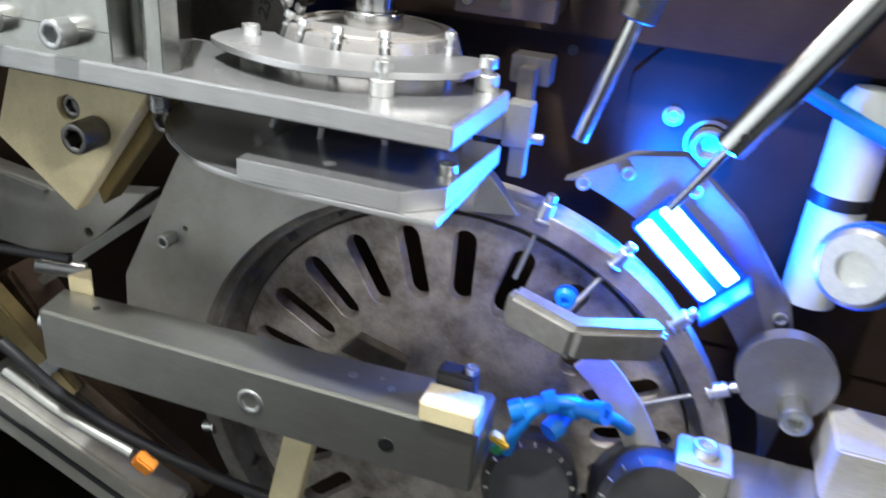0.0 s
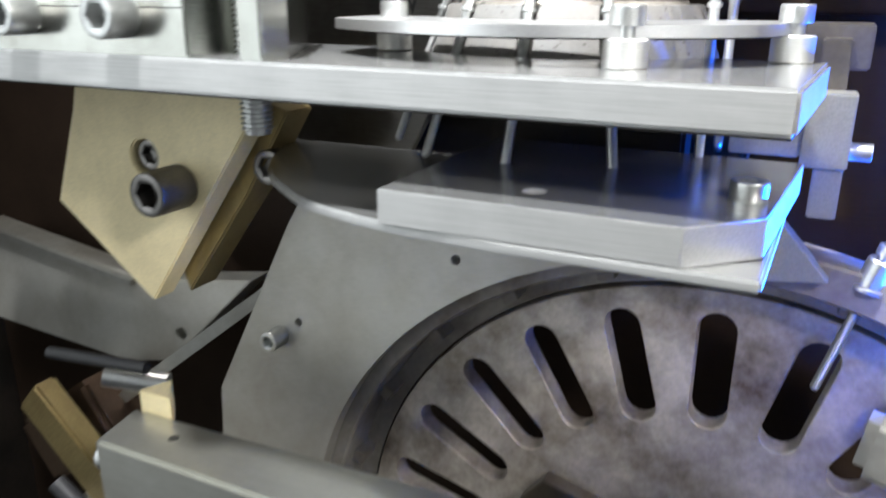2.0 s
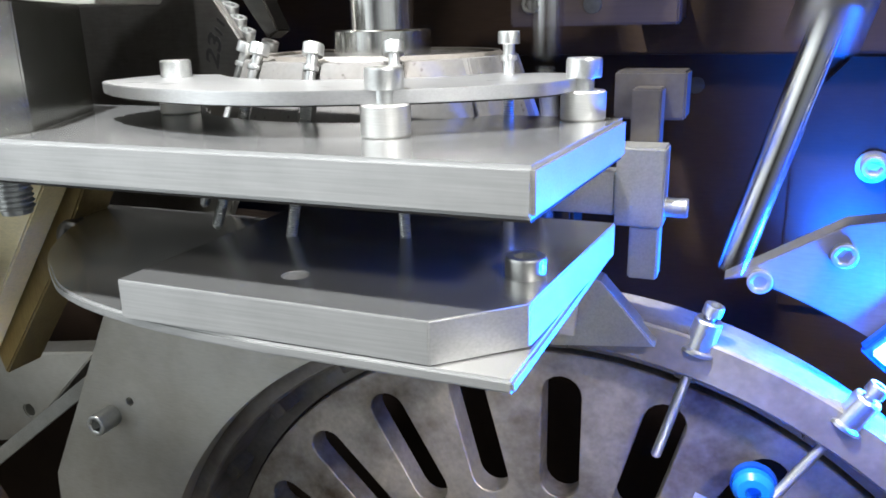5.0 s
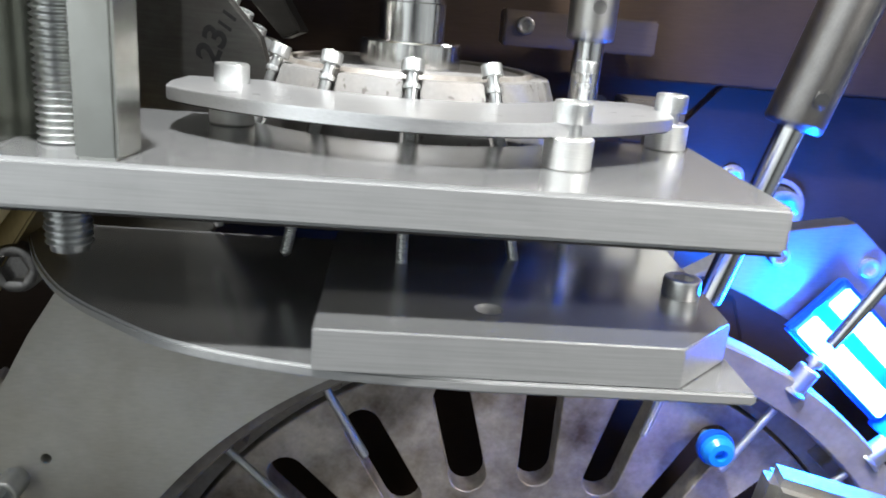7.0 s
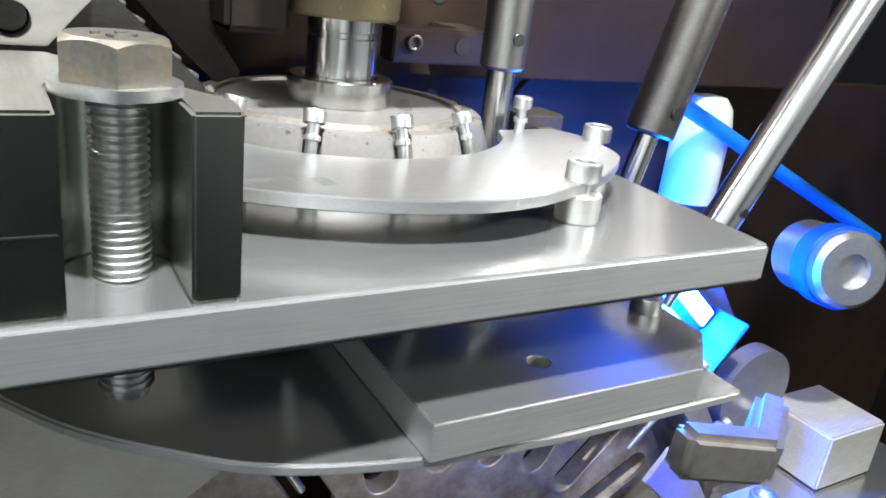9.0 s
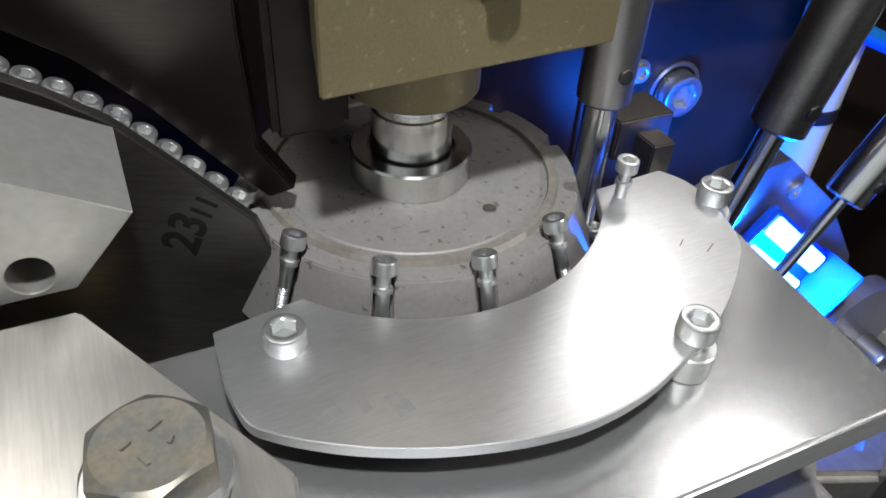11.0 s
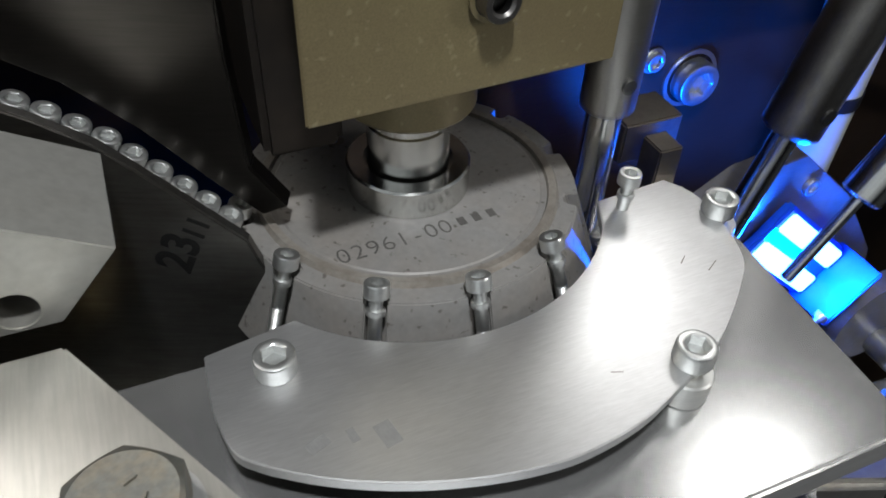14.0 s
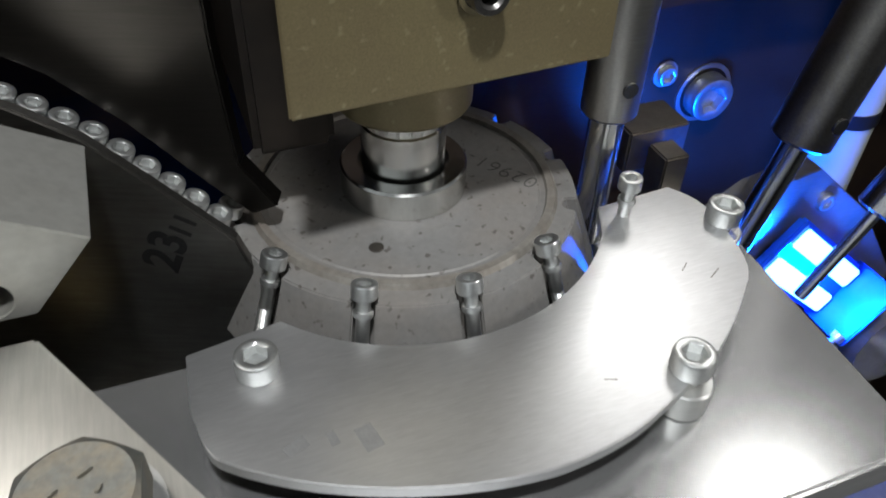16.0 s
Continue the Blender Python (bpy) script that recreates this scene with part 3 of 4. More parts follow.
# blocks added under the dial to keep blue light off the lower plate
blue_stop = thing("dial_housing", pose(0, 0, 0), "dark blocks added under the dial to stop blue light", "machine part")
part("casting", block(-0.2100, -0.0200, 0.1310, 0.1500, -0.0520, -0.0128, 0.0015), CAST, blue_stop)
part("web", block(-0.1250, -0.0420, 0.1120, 0.1308, -0.0465, -0.0128, 0.0015), CAST, blue_stop)

# ---------------------------------------------------------------- slotted wheel
wheel = thing("slotted_wheel", Matrix.Translation((WX, WY, WZ)) @ FACE, "large oily indexing wheel with radial slots and screw seats", "wheel")
loops = [arc(0, 0, 0.1800, 0, 360 - 2.5, 143)]
for k in range(24):
    a = radians(15 * k)
    lp = []
    for s, c, a0 in ((1, 0.1610, 90), (-1, 0.1205, 270)):
        for i in range(9):
            q = radians(a0 - 90 - 90 + 22.5 * i) if s == 1 else radians(a0 - 180 + 22.5 * i)
            x, y = 0.0084 * math.cos(q + radians(90)), c + 0.0084 * math.sin(q + radians(90))
            lp.append((x * math.cos(a) - y * math.sin(a), x * math.sin(a) + y * math.cos(a)))
    loops.append(lp)
part("slotted_disc", plate_loops(loops, -0.012, 0.0, 0.0005, None, 1), WHEEL, wheel)
part("back_disc", lathe([(0, -0.020), (0.104, -0.020), (0.104, -0.0225), (0, -0.0225)], 72), RIM, wheel)
part("rim", lathe([(0.1815, -0.019), (0.1815, -0.003), (0.1925, -0.003), (0.1930, 0.0195), (0.1940, 0.0205), (0.2075, 0.0205), (0.2085, 0.0195), (0.2085, 0.004), (0.2030, 0.000), (0.2030, -0.019)], 144), RING, wheel)
tooth = block(-0.004, 0.004, 0.1866, 0.1932, -0.0062, 0.010, 0.0004)
tooth_ob = part("rim_tooth", tooth, RING, wheel)
seat = part("screw_seat", lathe([(0.0024, 0.0), (0.0064, 0.0), (0.0064, 0.0012), (0.0052, 0.0020), (0.0049, 0.0120), (0.0044, 0.0128), (0.0024, 0.0128)], 28), ZINC, wheel)
SEAT0 = Matrix.Translation((0, 0.2030, 0.0170)) @ Matrix.Rotation(radians(-90), 4, "X")
seat.matrix_basis = SEAT0
for k in range(1, 24):
    turn = Matrix.Rotation(radians(15 * k), 4, "Z")
    shared("screw_seat", seat.data, wheel, turn @ SEAT0)
    shared("rim_tooth", tooth_ob.data, wheel, turn)

# pale plate with the round opening, behind the brass-coloured block
opening = arc(WX, WZ, 0.2010, 178, 87, 60)
bp = opening + [(-0.010, -0.0555), (-0.2080, -0.0555), (-0.2300, -0.0905), (-0.2850, -0.1960), (-0.2900, -0.2736)]
backpl = thing("curved_back_plate", pose(0, 0, 0), "pale oily steel plate with a round wheel opening", "plate")
part("plate", upright(prism(bp, -0.016, 0.0, 0.0005, [(-0.1360, -0.0950, 0.0024), (-0.2270, -0.1440, 0.0022)]), 0.1000), PLATE, backpl)
cap_screw("cap_screw", Matrix.Translation((-0.2390, 0.100, -0.1535)) @ FACE, 0.0054, 0.0115, "socket cap screw on the pale plate")

# ---------------------------------------------------------------- yellow block and lower left
yb = thing("yellow_block", pose(0, 0, 0), "yellow zinc-plated block set on its corner", "block")
part("block", upright(prism([(-0.3510, -0.0835), (-0.2905, -0.1300), (-0.2170, -0.0300), (-0.2200, -0.0125), (-0.3240, -0.0125), (-0.3300, -0.0330)], -0.014, 0.0, 0.0008, [(-0.2850, -0.0540, 0.0085)]), 0.0640), BRASSY, yb)
part("back_step", upright(prism([(-0.2800, -0.1285), (-0.2370, -0.0720), (-0.2100, -0.0300), (-0.2600, -0.0125), (-0.3000, -0.0600)], -0.020, 0.0, 0.0008), 0.0790), BRONZE, yb)
cap_screw("cap_screw", Matrix.Translation((-0.2630, 0.064, -0.0660)) @ FACE, 0.0105, 0.0220, "big socket cap screw in the yellow block", group="yellow block screws", mat=DARKSCREW)
cap_screw("cap_screw", Matrix.Translation((-0.2850, 0.073, -0.0540)) @ FACE, 0.0078, 0.0060, "recessed socket cap screw in the yellow block", group="yellow block screws", mat=DARKSCREW)
cap_screw("cap_screw", Matrix.Translation((-0.2220, 0.0840, -0.0560)) @ FACE, 0.0085, 0.0070, "socket cap screw beside the yellow block", group="yellow block screws", mat=DARKSCREW)

bar = thing("front_bar", pose(0, 0, 0), "square ground steel bar across the front of the wheel", "bar")
part("bar", prism([(-0.2820, 0.0100), (0.0280, 0.0100), (0.0280, 0.0540), (-0.2880, 0.0410)], -0.2250, -0.1795, 0.0019), BAR, bar)
part("tapped_hole", rod(0.0026, -0.1797, -0.1793, 20, 0.0001), SOCKET, bar, at=pose(-0.2490, 0.028, 0))
part("tapped_hole", rod(0.0052, 0, 0.0006, 24, 0.0001), SOCKET, bar, at=Matrix.Translation((-0.0270, 0.0102, -0.2060)) @ FACE)
for x, y, r in ((-0.060, 0.033, 0.0032), (-0.042, 0.037, 0.0015), (-0.033, 0.030, 0.0024)):
    part("tapped_hole", rod(r, -0.1797, -0.1792, 18, 0.0001), ZINC, bar, at=pose(x, y, 0))
cap_screw("cap_screw", Matrix.Translation((-0.1200, 0.0130, -0.2040)) @ FACE, 0.0095, 0.0040, "countersunk cap screw in the front bar")

# ---------------------------------------------------------------- background castings
casting = thing("machine_body", pose(0, 0, 0), "dark oily machine casting behind the mechanism", "machine body", kind="structure")
part("back_wall", upright(prism([(-1.2, -0.9), (1.2, -0.9), (1.2, 0.0125), (-1.2, 0.0125)], -0.02, 0.0, 0.001), 0.2440), PANEL, casting)
part("upper_wall", upright(prism([(-1.2, 0.0130), (0.30, 0.0130), (0.30, 0.17), (-1.2, 0.17)], -0.03, 0.0, 0.001), 0.2120), PANEL, casting)
part("underfloor", block(-1.2, 1.2, -0.10, 0.244, -0.62, -0.58), CAST, casting)
part("right_wall", block(0.60, 0.62, -0.05, 0.244, -0.58, 0.17), CAST, casting)
part("left_wall", block(-0.72, -0.70, -0.25, 0.244, -0.58, 0.17), CAST, casting)
for x, y, z, r in ((-0.0054, 0.212, 0.0532, 0.0045), (0.014, 0.244, -0.003, 0.0040)):
    part("wall_hole", rod(r, 0, 0.0006, 24, 0.0001), SOCKET, casting, at=Matrix.Translation((x, y, z)) @ FACE)


rear = thing("rear_rail", pose(0, 0, 0), "browned steel rail bolted behind the dial", "rail")
part("rail", block(-0.0540, 0.0120, 0.1590, 0.1720, 0.0265, 0.0410, 0.0008), BROWN, rear)
part("foot", block(-0.0100, 0.0100, 0.1722, 0.2118, 0.0280, 0.0400, 0.0008), BROWN, rear)
part("tapped_hole", rod(0.0036, 0, 0.0006, 24, 0.0001), SOCKET, rear, at=Matrix.Translation((-0.0206, 0.1590, 0.0345)) @ FACE)
cap_screw("cap_screw", Matrix.Translation((-0.0450, 0.1590, 0.0350)) @ FACE, 0.0036, 0.0030, "small dark socket screw in the browned rail", mat=DARKSCREW)

# ---------------------------------------------------------------- parts to the right of the wheel
cover = thing("wheel_cover_plate", pose(0, 0, 0), "pale steel cover plate beside the wheel rim, lit blue", "plate")
sector = [(0.0360, -0.0665), (0.0760, -0.0416), (0.108, -0.0360), (0.150, -0.070), (0.190, -0.120), (0.2100, -0.180), (0.2030, -0.2450)] + arc(WX, WZ, 0.2260, 9, 73, 40)
part("plate", upright(prism(sector, -0.012, 0.0, 0.0005), 0.1400), COVER, cover)
for x, z in ((0.0488, -0.0655), (0.0755, -0.0530), (0.118, -0.056), (0.186, -0.130)):
    cap_screw("cap_screw", Matrix.Translation((x, 0.140, z)) @ FACE, 0.0046, 0.0025, "low socket screw in the cover plate", group="cover plate screws")
for x, z, r in ((0.1225, -0.0545, 0.0130), (0.0940, -0.0385, 0.0055)):
    cap_screw("cap_screw", Matrix.Translation((x, 0.2414, z)) @ FACE, r, r * 0.8, "socket cap screw on the back casting", under=0.002, group="casting screws", washer=0.001)
boss = thing("casting_boss", pose(0, 0, 0), "dark cast boss behind the wheel", "machine part")
part("boss", upright(prism([(0.060, -0.110), (0.060, -0.012), (0.080, 0.0110), (0.340, 0.0110), (0.340, -0.215), (0.150, -0.215), (0.110, -0.110)], -0.0024, 0.0, 0.0006), 0.2415), PANEL, boss)
part("face_ring", upright(lathe([(0.0130, 0), (0.0150, 0), (0.0150, 0.0012), (0.0130, 0.0012)], 40), 0.2414), CAST, boss, at=pose(0.1225, 0, -0.0545))

guide = thing("wedge_guide", pose(0, 0, 0), "pointed steel guide at the top of the wheel", "guide")
part("blade", upright(prism([(-0.045, -0.0560), (-0.004, -0.0590), (0.0167, -0.0816), (-0.020, -0.0860), (-0.045, -0.0800)], -0.010, 0.0, 0.0005), 0.1030), MILLED, guide)
sensor = thing("side_bracket", pose(0, 0, 0), "small steel bracket post with a bright screw", "bracket")
part("post", block(0.0000, 0.0160, 0.1040, 0.1180, -0.0390, -0.0120, 0.0006), MILLED, sensor)
part("foot", block(0.0050, 0.0150, 0.1060, 0.1160, -0.0580, -0.0392, 0.0006), MILLED, sensor)
part("arm", block(-0.0250, -0.0002, 0.1060, 0.1160, -0.0360, -0.0210, 0.0006), MILLED, sensor)
part("upper_block", block(-0.0060, 0.0190, 0.1300, 0.1480, -0.0060, 0.0110, 0.0008), RIM, sensor)
part("upper_link", block(0.0020, 0.0120, 0.1182, 0.1296, -0.0220, 0.0060, 0.0006), RIM, sensor)
cap_screw("cap_screw", Matrix.Translation((0.0160, 0.1110, -0.0330)) @ pose(0, 0, 0, 0, 90, 0), 0.0034, 0.0075, "bright cap screw in the bracket post")

vee = thing("vee_guide_block", pose(0, 0, 0, 0, 8, 0), "worn steel guide block bent to a vee", "guide block")
part("block", prism([(0.0430, 0.0300), (0.0850, 0.0180), (0.1340, 0.0500), (0.1240, 0.0620), (0.0840, 0.0350), (0.0460, 0.0450)], -0.1120, -0.0900, 0.0034, seg=4), WORN, vee)
# inspection lamp with its blue light-emitting face
lamp = thing("inspection_lamp", Matrix.Translation((0.121, 0.1330, -0.0950)) @ pose(0, 0, 0, 0, 40, 0) @ FACE, "blue inspection lamp shining on the wheel rim", "lamp")
housing = part("housing", block(-0.035, 0.035, -0.017, 0.017, -0.006, 0.0, 0.0015), BLUEBODY, lamp)
for y0 in (-0.0145, 0.0035):
    part("lamp_face", block(-0.032, 0.032, y0, y0 + 0.011, 0.0002, 0.0022, 0.0008), LED, housing)
# end plate added to hold blue light off the blocks at the right
part("light_stop", block(0.0355, 0.0385, -0.019, 0.019, -0.006, 0.0220, 0.0008), BLUEBODY, lamp)
post = thing("ivory_post", pose(0.214, 0.223, 0), "ivory plastic post with a rounded top", "post")
part("post", lathe([(0, -0.150), (0.019, -0.150), (0.019, -0.012), (0.017, -0.002), (0.012, 0.005), (0, 0.007)], 40), IVORY, post)
part("band", lathe([(0.0192, -0.075), (0.0200, -0.075), (0.0200, -0.066), (0.0192, -0.066)], 40), BLACK, post)
cyl2 = thing("round_sensor", Matrix.Translation((0.205, 0.090, -0.066)) @ pose(0, 0, 0, 80, 0, -25), "bright round sensor with a blue ring", "sensor")
part("body", lathe([(0, -0.045), (0.022, -0.045), (0.022, 0.0), (0.019, 0.003), (0.010, 0.003), (0.010, -0.002), (0, -0.002)], 44), ZINC, cyl2)
part("ring", lathe([(0.0222, -0.020), (0.0240, -0.020), (0.0240, -0.006), (0.0222, -0.006)], 44), BLUEBODY, cyl2)

# right foreground: boss plate, screw and pale blocks
bossp = thing("round_boss_plate", pose(0, 0, 0), "dull steel boss plate with a cap screw", "plate")
part("plate", upright(lathe([(0, 0), (0.030, 0), (0.030, -0.012), (0, -0.012)], 56), 0.1180), COVER, bossp, at=pose(0.196, 0, -0.160))
cap_screw("cap_screw", Matrix.Translation((0.205, 0.118, -0.178)) @ FACE, 0.0095, 0.0180, "long socket cap screw in the boss plate")
slab = thing("side_slab", pose(0, 0, 0), "smooth steel slab at the wheel side", "slab")
part("slab", block(0.165, 0.330, 0.060, 0.110, -0.300, -0.215, 0.001), GROUND, slab)
part("corner_block", block(0.140, 0.172, 0.055, 0.085, -0.240, -0.195, 0.0015), PLATE, slab)
cap_screw("cap_screw", pose(0.156, 0.070, -0.195), 0.0075, 0.0070, "cap screw on the corner block")
wb = thing("white_block", pose(0, 0, 0), "bright machined block beside the slab", "block")
part("block", block(0.226, 0.282, 0.080, 0.130, -0.214, -0.175, 0.0015), PALE, wb)
shield = thing("curved_shield", pose(0, 0, 0), "bent polished sheet beside the wheel", "sheet")
part("sheet", upright(prism(arc(WX, WZ, 0.1700, 52, 12, 20) + arc(WX, WZ, 0.1480, 12, 52, 20), -0.003, 0.0, 0.0004), 0.0800), PLATE, shield)

for x, z, r in ((0.057, -0.240, 0.031), (0.132, -0.232, 0.036)):
    k = thing("regulator", Matrix.Translation((x, 0.050, z)) @ pose(0, 0, 0, 62, 0, 8), "black ribbed round regulator with pale marks", "regulator", "black regulators")
    cap = part("cap", lathe([(0, 0.010), (r * 0.80, 0.010), (r * 0.93, 0.006), (r, -0.002), (r, -0.040), (0, -0.040)], 56), BLACK, k)
    mark = block(-0.0005, 0.0005, r * 0.80, r * 0.92, 0.0062, 0.0090, 0.0001)
    m0 = part("mark", mark, PLATE, cap)
    for i in range(1, 18):
        shared("mark", m0.data, cap, Matrix.Rotation(radians(20 * i), 4, "Z"))


def tube(name, pts, r, mat, label, category):
    cu = bpy.data.curves.new(name, "CURVE")
    cu.dimensions, cu.bevel_depth, cu.bevel_resolution, cu.resolution_u = "3D", r, 4, 10
    sp = cu.splines.new("BEZIER")
    sp.bezier_points.add(len(pts) - 1)
    for b, p in zip(sp.bezier_points, pts):
        b.co, b.handle_left_type, b.handle_right_type = p, "AUTO", "AUTO"
    ob = new(name, cu)
    me = bpy.data.meshes.new_from_object(ob.evaluated_get(bpy.context.evaluated_depsgraph_get()))
    bpy.data.objects.remove(ob)
    for f in me.polygons:
        f.use_smooth = True
    me.materials.clear()
    me.materials.append(mat)
    return tagged(new(name, me), label, category)


tube("air_pipe", [(0.165, 0.200, 0.0038), (0.26, 0.200, -0.036), (0.42, 0.200, -0.103)], 0.0052, HOSE, "straight blue air pipe behind the plungers", "pipe")
# blue air fittings between the bar and the knobs
for x, y, z, rz in ((0.052, 0.045, -0.176, 20), (0.082, 0.050, -0.172, -25), (0.070, 0.060, -0.190, 60)):
    f = thing("air_fitting", Matrix.Translation((x, y, z)) @ pose(0, 0, 0, 0, 70, rz), "blue push-in air fitting", "fitting", "air fittings")
    part("body", lathe([(0, -0.014), (0.0065, -0.014), (0.0070, -0.006), (0.0052, -0.005), (0.0052, 0.006), (0.0068, 0.007), (0.0068, 0.015), (0.0030, 0.015), (0.0030, 0.012), (0, 0.012)], 28), HOSE, f)
tube("air_hose", [(0.040, 0.046, -0.215), (0.046, 0.040, -0.190), (0.060, 0.046, -0.172), (0.095, 0.060, -0.180), (0.110, 0.080, -0.200)], 0.0040, HOSE, "blue plastic air hose curling below the wheel", "hose")
# this round fitting's blue colour stands in for the lamp's light on it
f = thing("air_fitting", Matrix.Translation((0.0531, 0.116, -0.1363)) @ FACE, "round fitting before the wheel, blue lamp light put into its colour", "fitting", "air fittings")
part("body", lathe([(0, -0.006), (0.0060, -0.006), (0.0072, -0.003), (0.0072, 0.004), (0.0055, 0.0065), (0.0028, 0.0068), (0.0026, 0.003), (0, 0.003)], 28), HOSE, f)
part("ring", lathe([(0.0073, -0.002), (0.0082, -0.002), (0.0082, 0.001), (0.0073, 0.001)], 28), BLUEBODY, f)
part("stem", rod(0.0020, -0.0130, -0.0058, 16, 0.0002), ZINC, f)
plug = thing("cable_plug", Matrix.Translation((0.036, 0.040, -0.203)) @ pose(0, 0, 0, 20, 30, 10), "small yellow and green cable plug", "plug")
part("shell", block(-0.007, 0.007, -0.003, 0.003, -0.003, 0.003, 0.001), YELLOW, plug)
part("clip", block(0.0005, 0.0068, -0.0036, 0.0030, -0.012, -0.0032, 0.0008), GREEN, plug)
endb = thing("end_block", pose(0, 0, 0), "small pale brass block on the bar's end", "block")
part("block", block(-0.0080, 0.0260, 0.0080, 0.0300, -0.1793, -0.1660, 0.0012), BRASSY, endb)
blackb = thing("black_clip", pose(0, 0, 0), "black clip bolted behind the brass block", "clip")
part("clip", block(-0.006, 0.018, 0.0304, 0.0440, -0.1793, -0.1580, 0.0018), BLACK, blackb)
cap_screw("cap_screw", pose(0.0140, 0.0370, -0.1580), 0.0042, 0.0040, "small cap screw on the black clip")
lower_seg = thing("dark_jaw", pose(0, 0, 0), "dark steel jaw in front of the wheel slots", "jaw")
part("jaw", upright(prism([(-0.105, -0.222), (-0.092, -0.206), (-0.052, -0.217), (-0.056, -0.232)], -0.010, 0.0, 0.0006), 0.1100), RIM, lower_seg)

# ---------------------------------------------------------------- lower left
shelf = thing("olive_bar", pose(0, 0, 0), "dull olive steel bar behind the yellow block", "bar")
part("bar", upright(prism([(-0.56, -0.145), (-0.400, -0.166), (-0.300, -0.150), (-0.375, -0.222), (-0.420, -0.232), (-0.56, -0.224)], -0.020, 0.0, 0.0008, [(-0.3640, -0.1990, 0.0042)]), 0.1500), PLATE, shelf)
part("edge_strip", upright(prism([(-0.56, -0.1440), (-0.400, -0.1650), (-0.402, -0.1700), (-0.56, -0.1490)], -0.004, 0.0, 0.0006), 0.1455), MILLED, shelf)
rail = thing("slanted_rail", Matrix.Translation((-0.350, 0.135, -0.205)) @ pose(0, 0, 0, 0, -38, 12), "narrow oily rail sloping behind the bar", "rail")
part("rail", block(-0.10, 0.11, -0.006, 0.006, -0.004, 0.004, 0.0006), MILLED, rail)
tipp = thing("brass_tip", pose(0, 0, 0), "small pale brass tip above the bar's end", "tip")
part("tip", prism([(-0.283, 0.0405), (-0.262, 0.0405), (-0.276, 0.056)], -0.186, -0.168, 0.0006), BRASSY, tipp)
cap_screw("cap_screw", Matrix.Translation((-0.282, 0.020, -0.194)) @ pose(0, 0, 0, 0, -90, 0), 0.0080, 0.0050, "cap screw in the end of the bar", mat=ZINC)
for k, (a, b, r, mat, lab) in enumerate((((-0.330, 0.060, -0.180), (-0.300, 0.075, -0.1860), 0.0065, ZINC, "bright knurled rod end"), ((-0.360, 0.050, -0.168), (-0.300, 0.062, -0.170), 0.0035, BLACK, "black cable end by the bar"), ((-0.250, 0.070, -0.270), (-0.215, 0.050, -0.245), 0.0030, ZINC, "thin bright pin below the bar"))):
    tube("rod_end", [a, tuple((p + q) / 2 for p, q in zip(a, b)), b], r, mat, lab + " beside the machine", "rod")
lb = thing("grey_housing", Matrix.Translation((-0.318, 0.075, -0.366)) @ pose(0, 0, 0, 0, 24, 0), "grey oily housing below the bar", "housing")
part("shell", block(-0.110, 0.090, -0.020, 0.030, -0.022, 0.022, 0.003), PLATE, lb)
part("groove", block(-0.100, 0.080, -0.0215, -0.0195, -0.003, 0.003, 0.0005), BLACK, lb)
arm = thing("brown_bar", Matrix.Translation((-0.290, 0.095, -0.335)) @ pose(0, 0, 0, 0, 33, 0), "rusty brown steel bar sloping under the front bar", "bar")
part("beam", block(-0.085, 0.090, -0.008, 0.008, -0.012, 0.012, 0.002), RUST, arm)
part("edge_rib", block(-0.080, 0.085, -0.0105, -0.0082, 0.004, 0.010, 0.0008), RUST, arm)
arm = thing("slanted_bar", Matrix.Translation((-0.380, 0.085, -0.275)) @ pose(0, 0, 0, 0, 44, 0), "oily olive steel bar beside the front bar's end", "bar")
part("beam", block(-0.070, 0.060, -0.008, 0.008, -0.014, 0.014, 0.002), BRONZE, arm)
part("clamp_ring", lathe([(0.0150, -0.006), (0.0185, -0.006), (0.0185, 0.006), (0.0150, 0.006)], 32), ZINC, arm, at=pose(0.030, 0, 0, 0, 90, 0))
rust = thing("brown_casting", Matrix.Translation((-0.420, 0.120, -0.255)) @ pose(0, 0, 0, 0, -35, 0), "rusty brown casting behind the bar's end", "casting")
part("casting", block(-0.060, 0.030, -0.020, 0.020, -0.030, 0.020, 0.004), RUST, rust)
strut = thing("olive_strut", Matrix.Translation((-0.120, 0.075, -0.290)) @ pose(0, 0, 0, 0, 12, 0), "olive steel strut below the bar", "strut")
part("strut", block(-0.012, 0.012, -0.006, 0.006, -0.070, 0.075, 0.001), BRASSY, strut)
conn = thing("amber_connector", Matrix.Translation((-0.216, 0.020, -0.297)) @ pose(0, 0, 0, 10, 40, 10), "amber plastic cable connector", "connector")
part("shell", block(-0.008, 0.008, -0.005, 0.005, -0.006, 0.006, 0.0014), ORANGE, conn)
tube("grey_cable", [(-0.345, 0.030, -0.262), (-0.290, 0.022, -0.276), (-0.226, 0.020, -0.292)], 0.0042, MILLED, "grey cable ending in an amber connector", "cable")
tube("black_cable", [(-0.345, 0.030, -0.235), (-0.290, 0.040, -0.285), (-0.210, 0.060, -0.330), (-0.10, 0.08, -0.36)], 0.0050, BLACK, "black cable hanging below the bar", "cable")

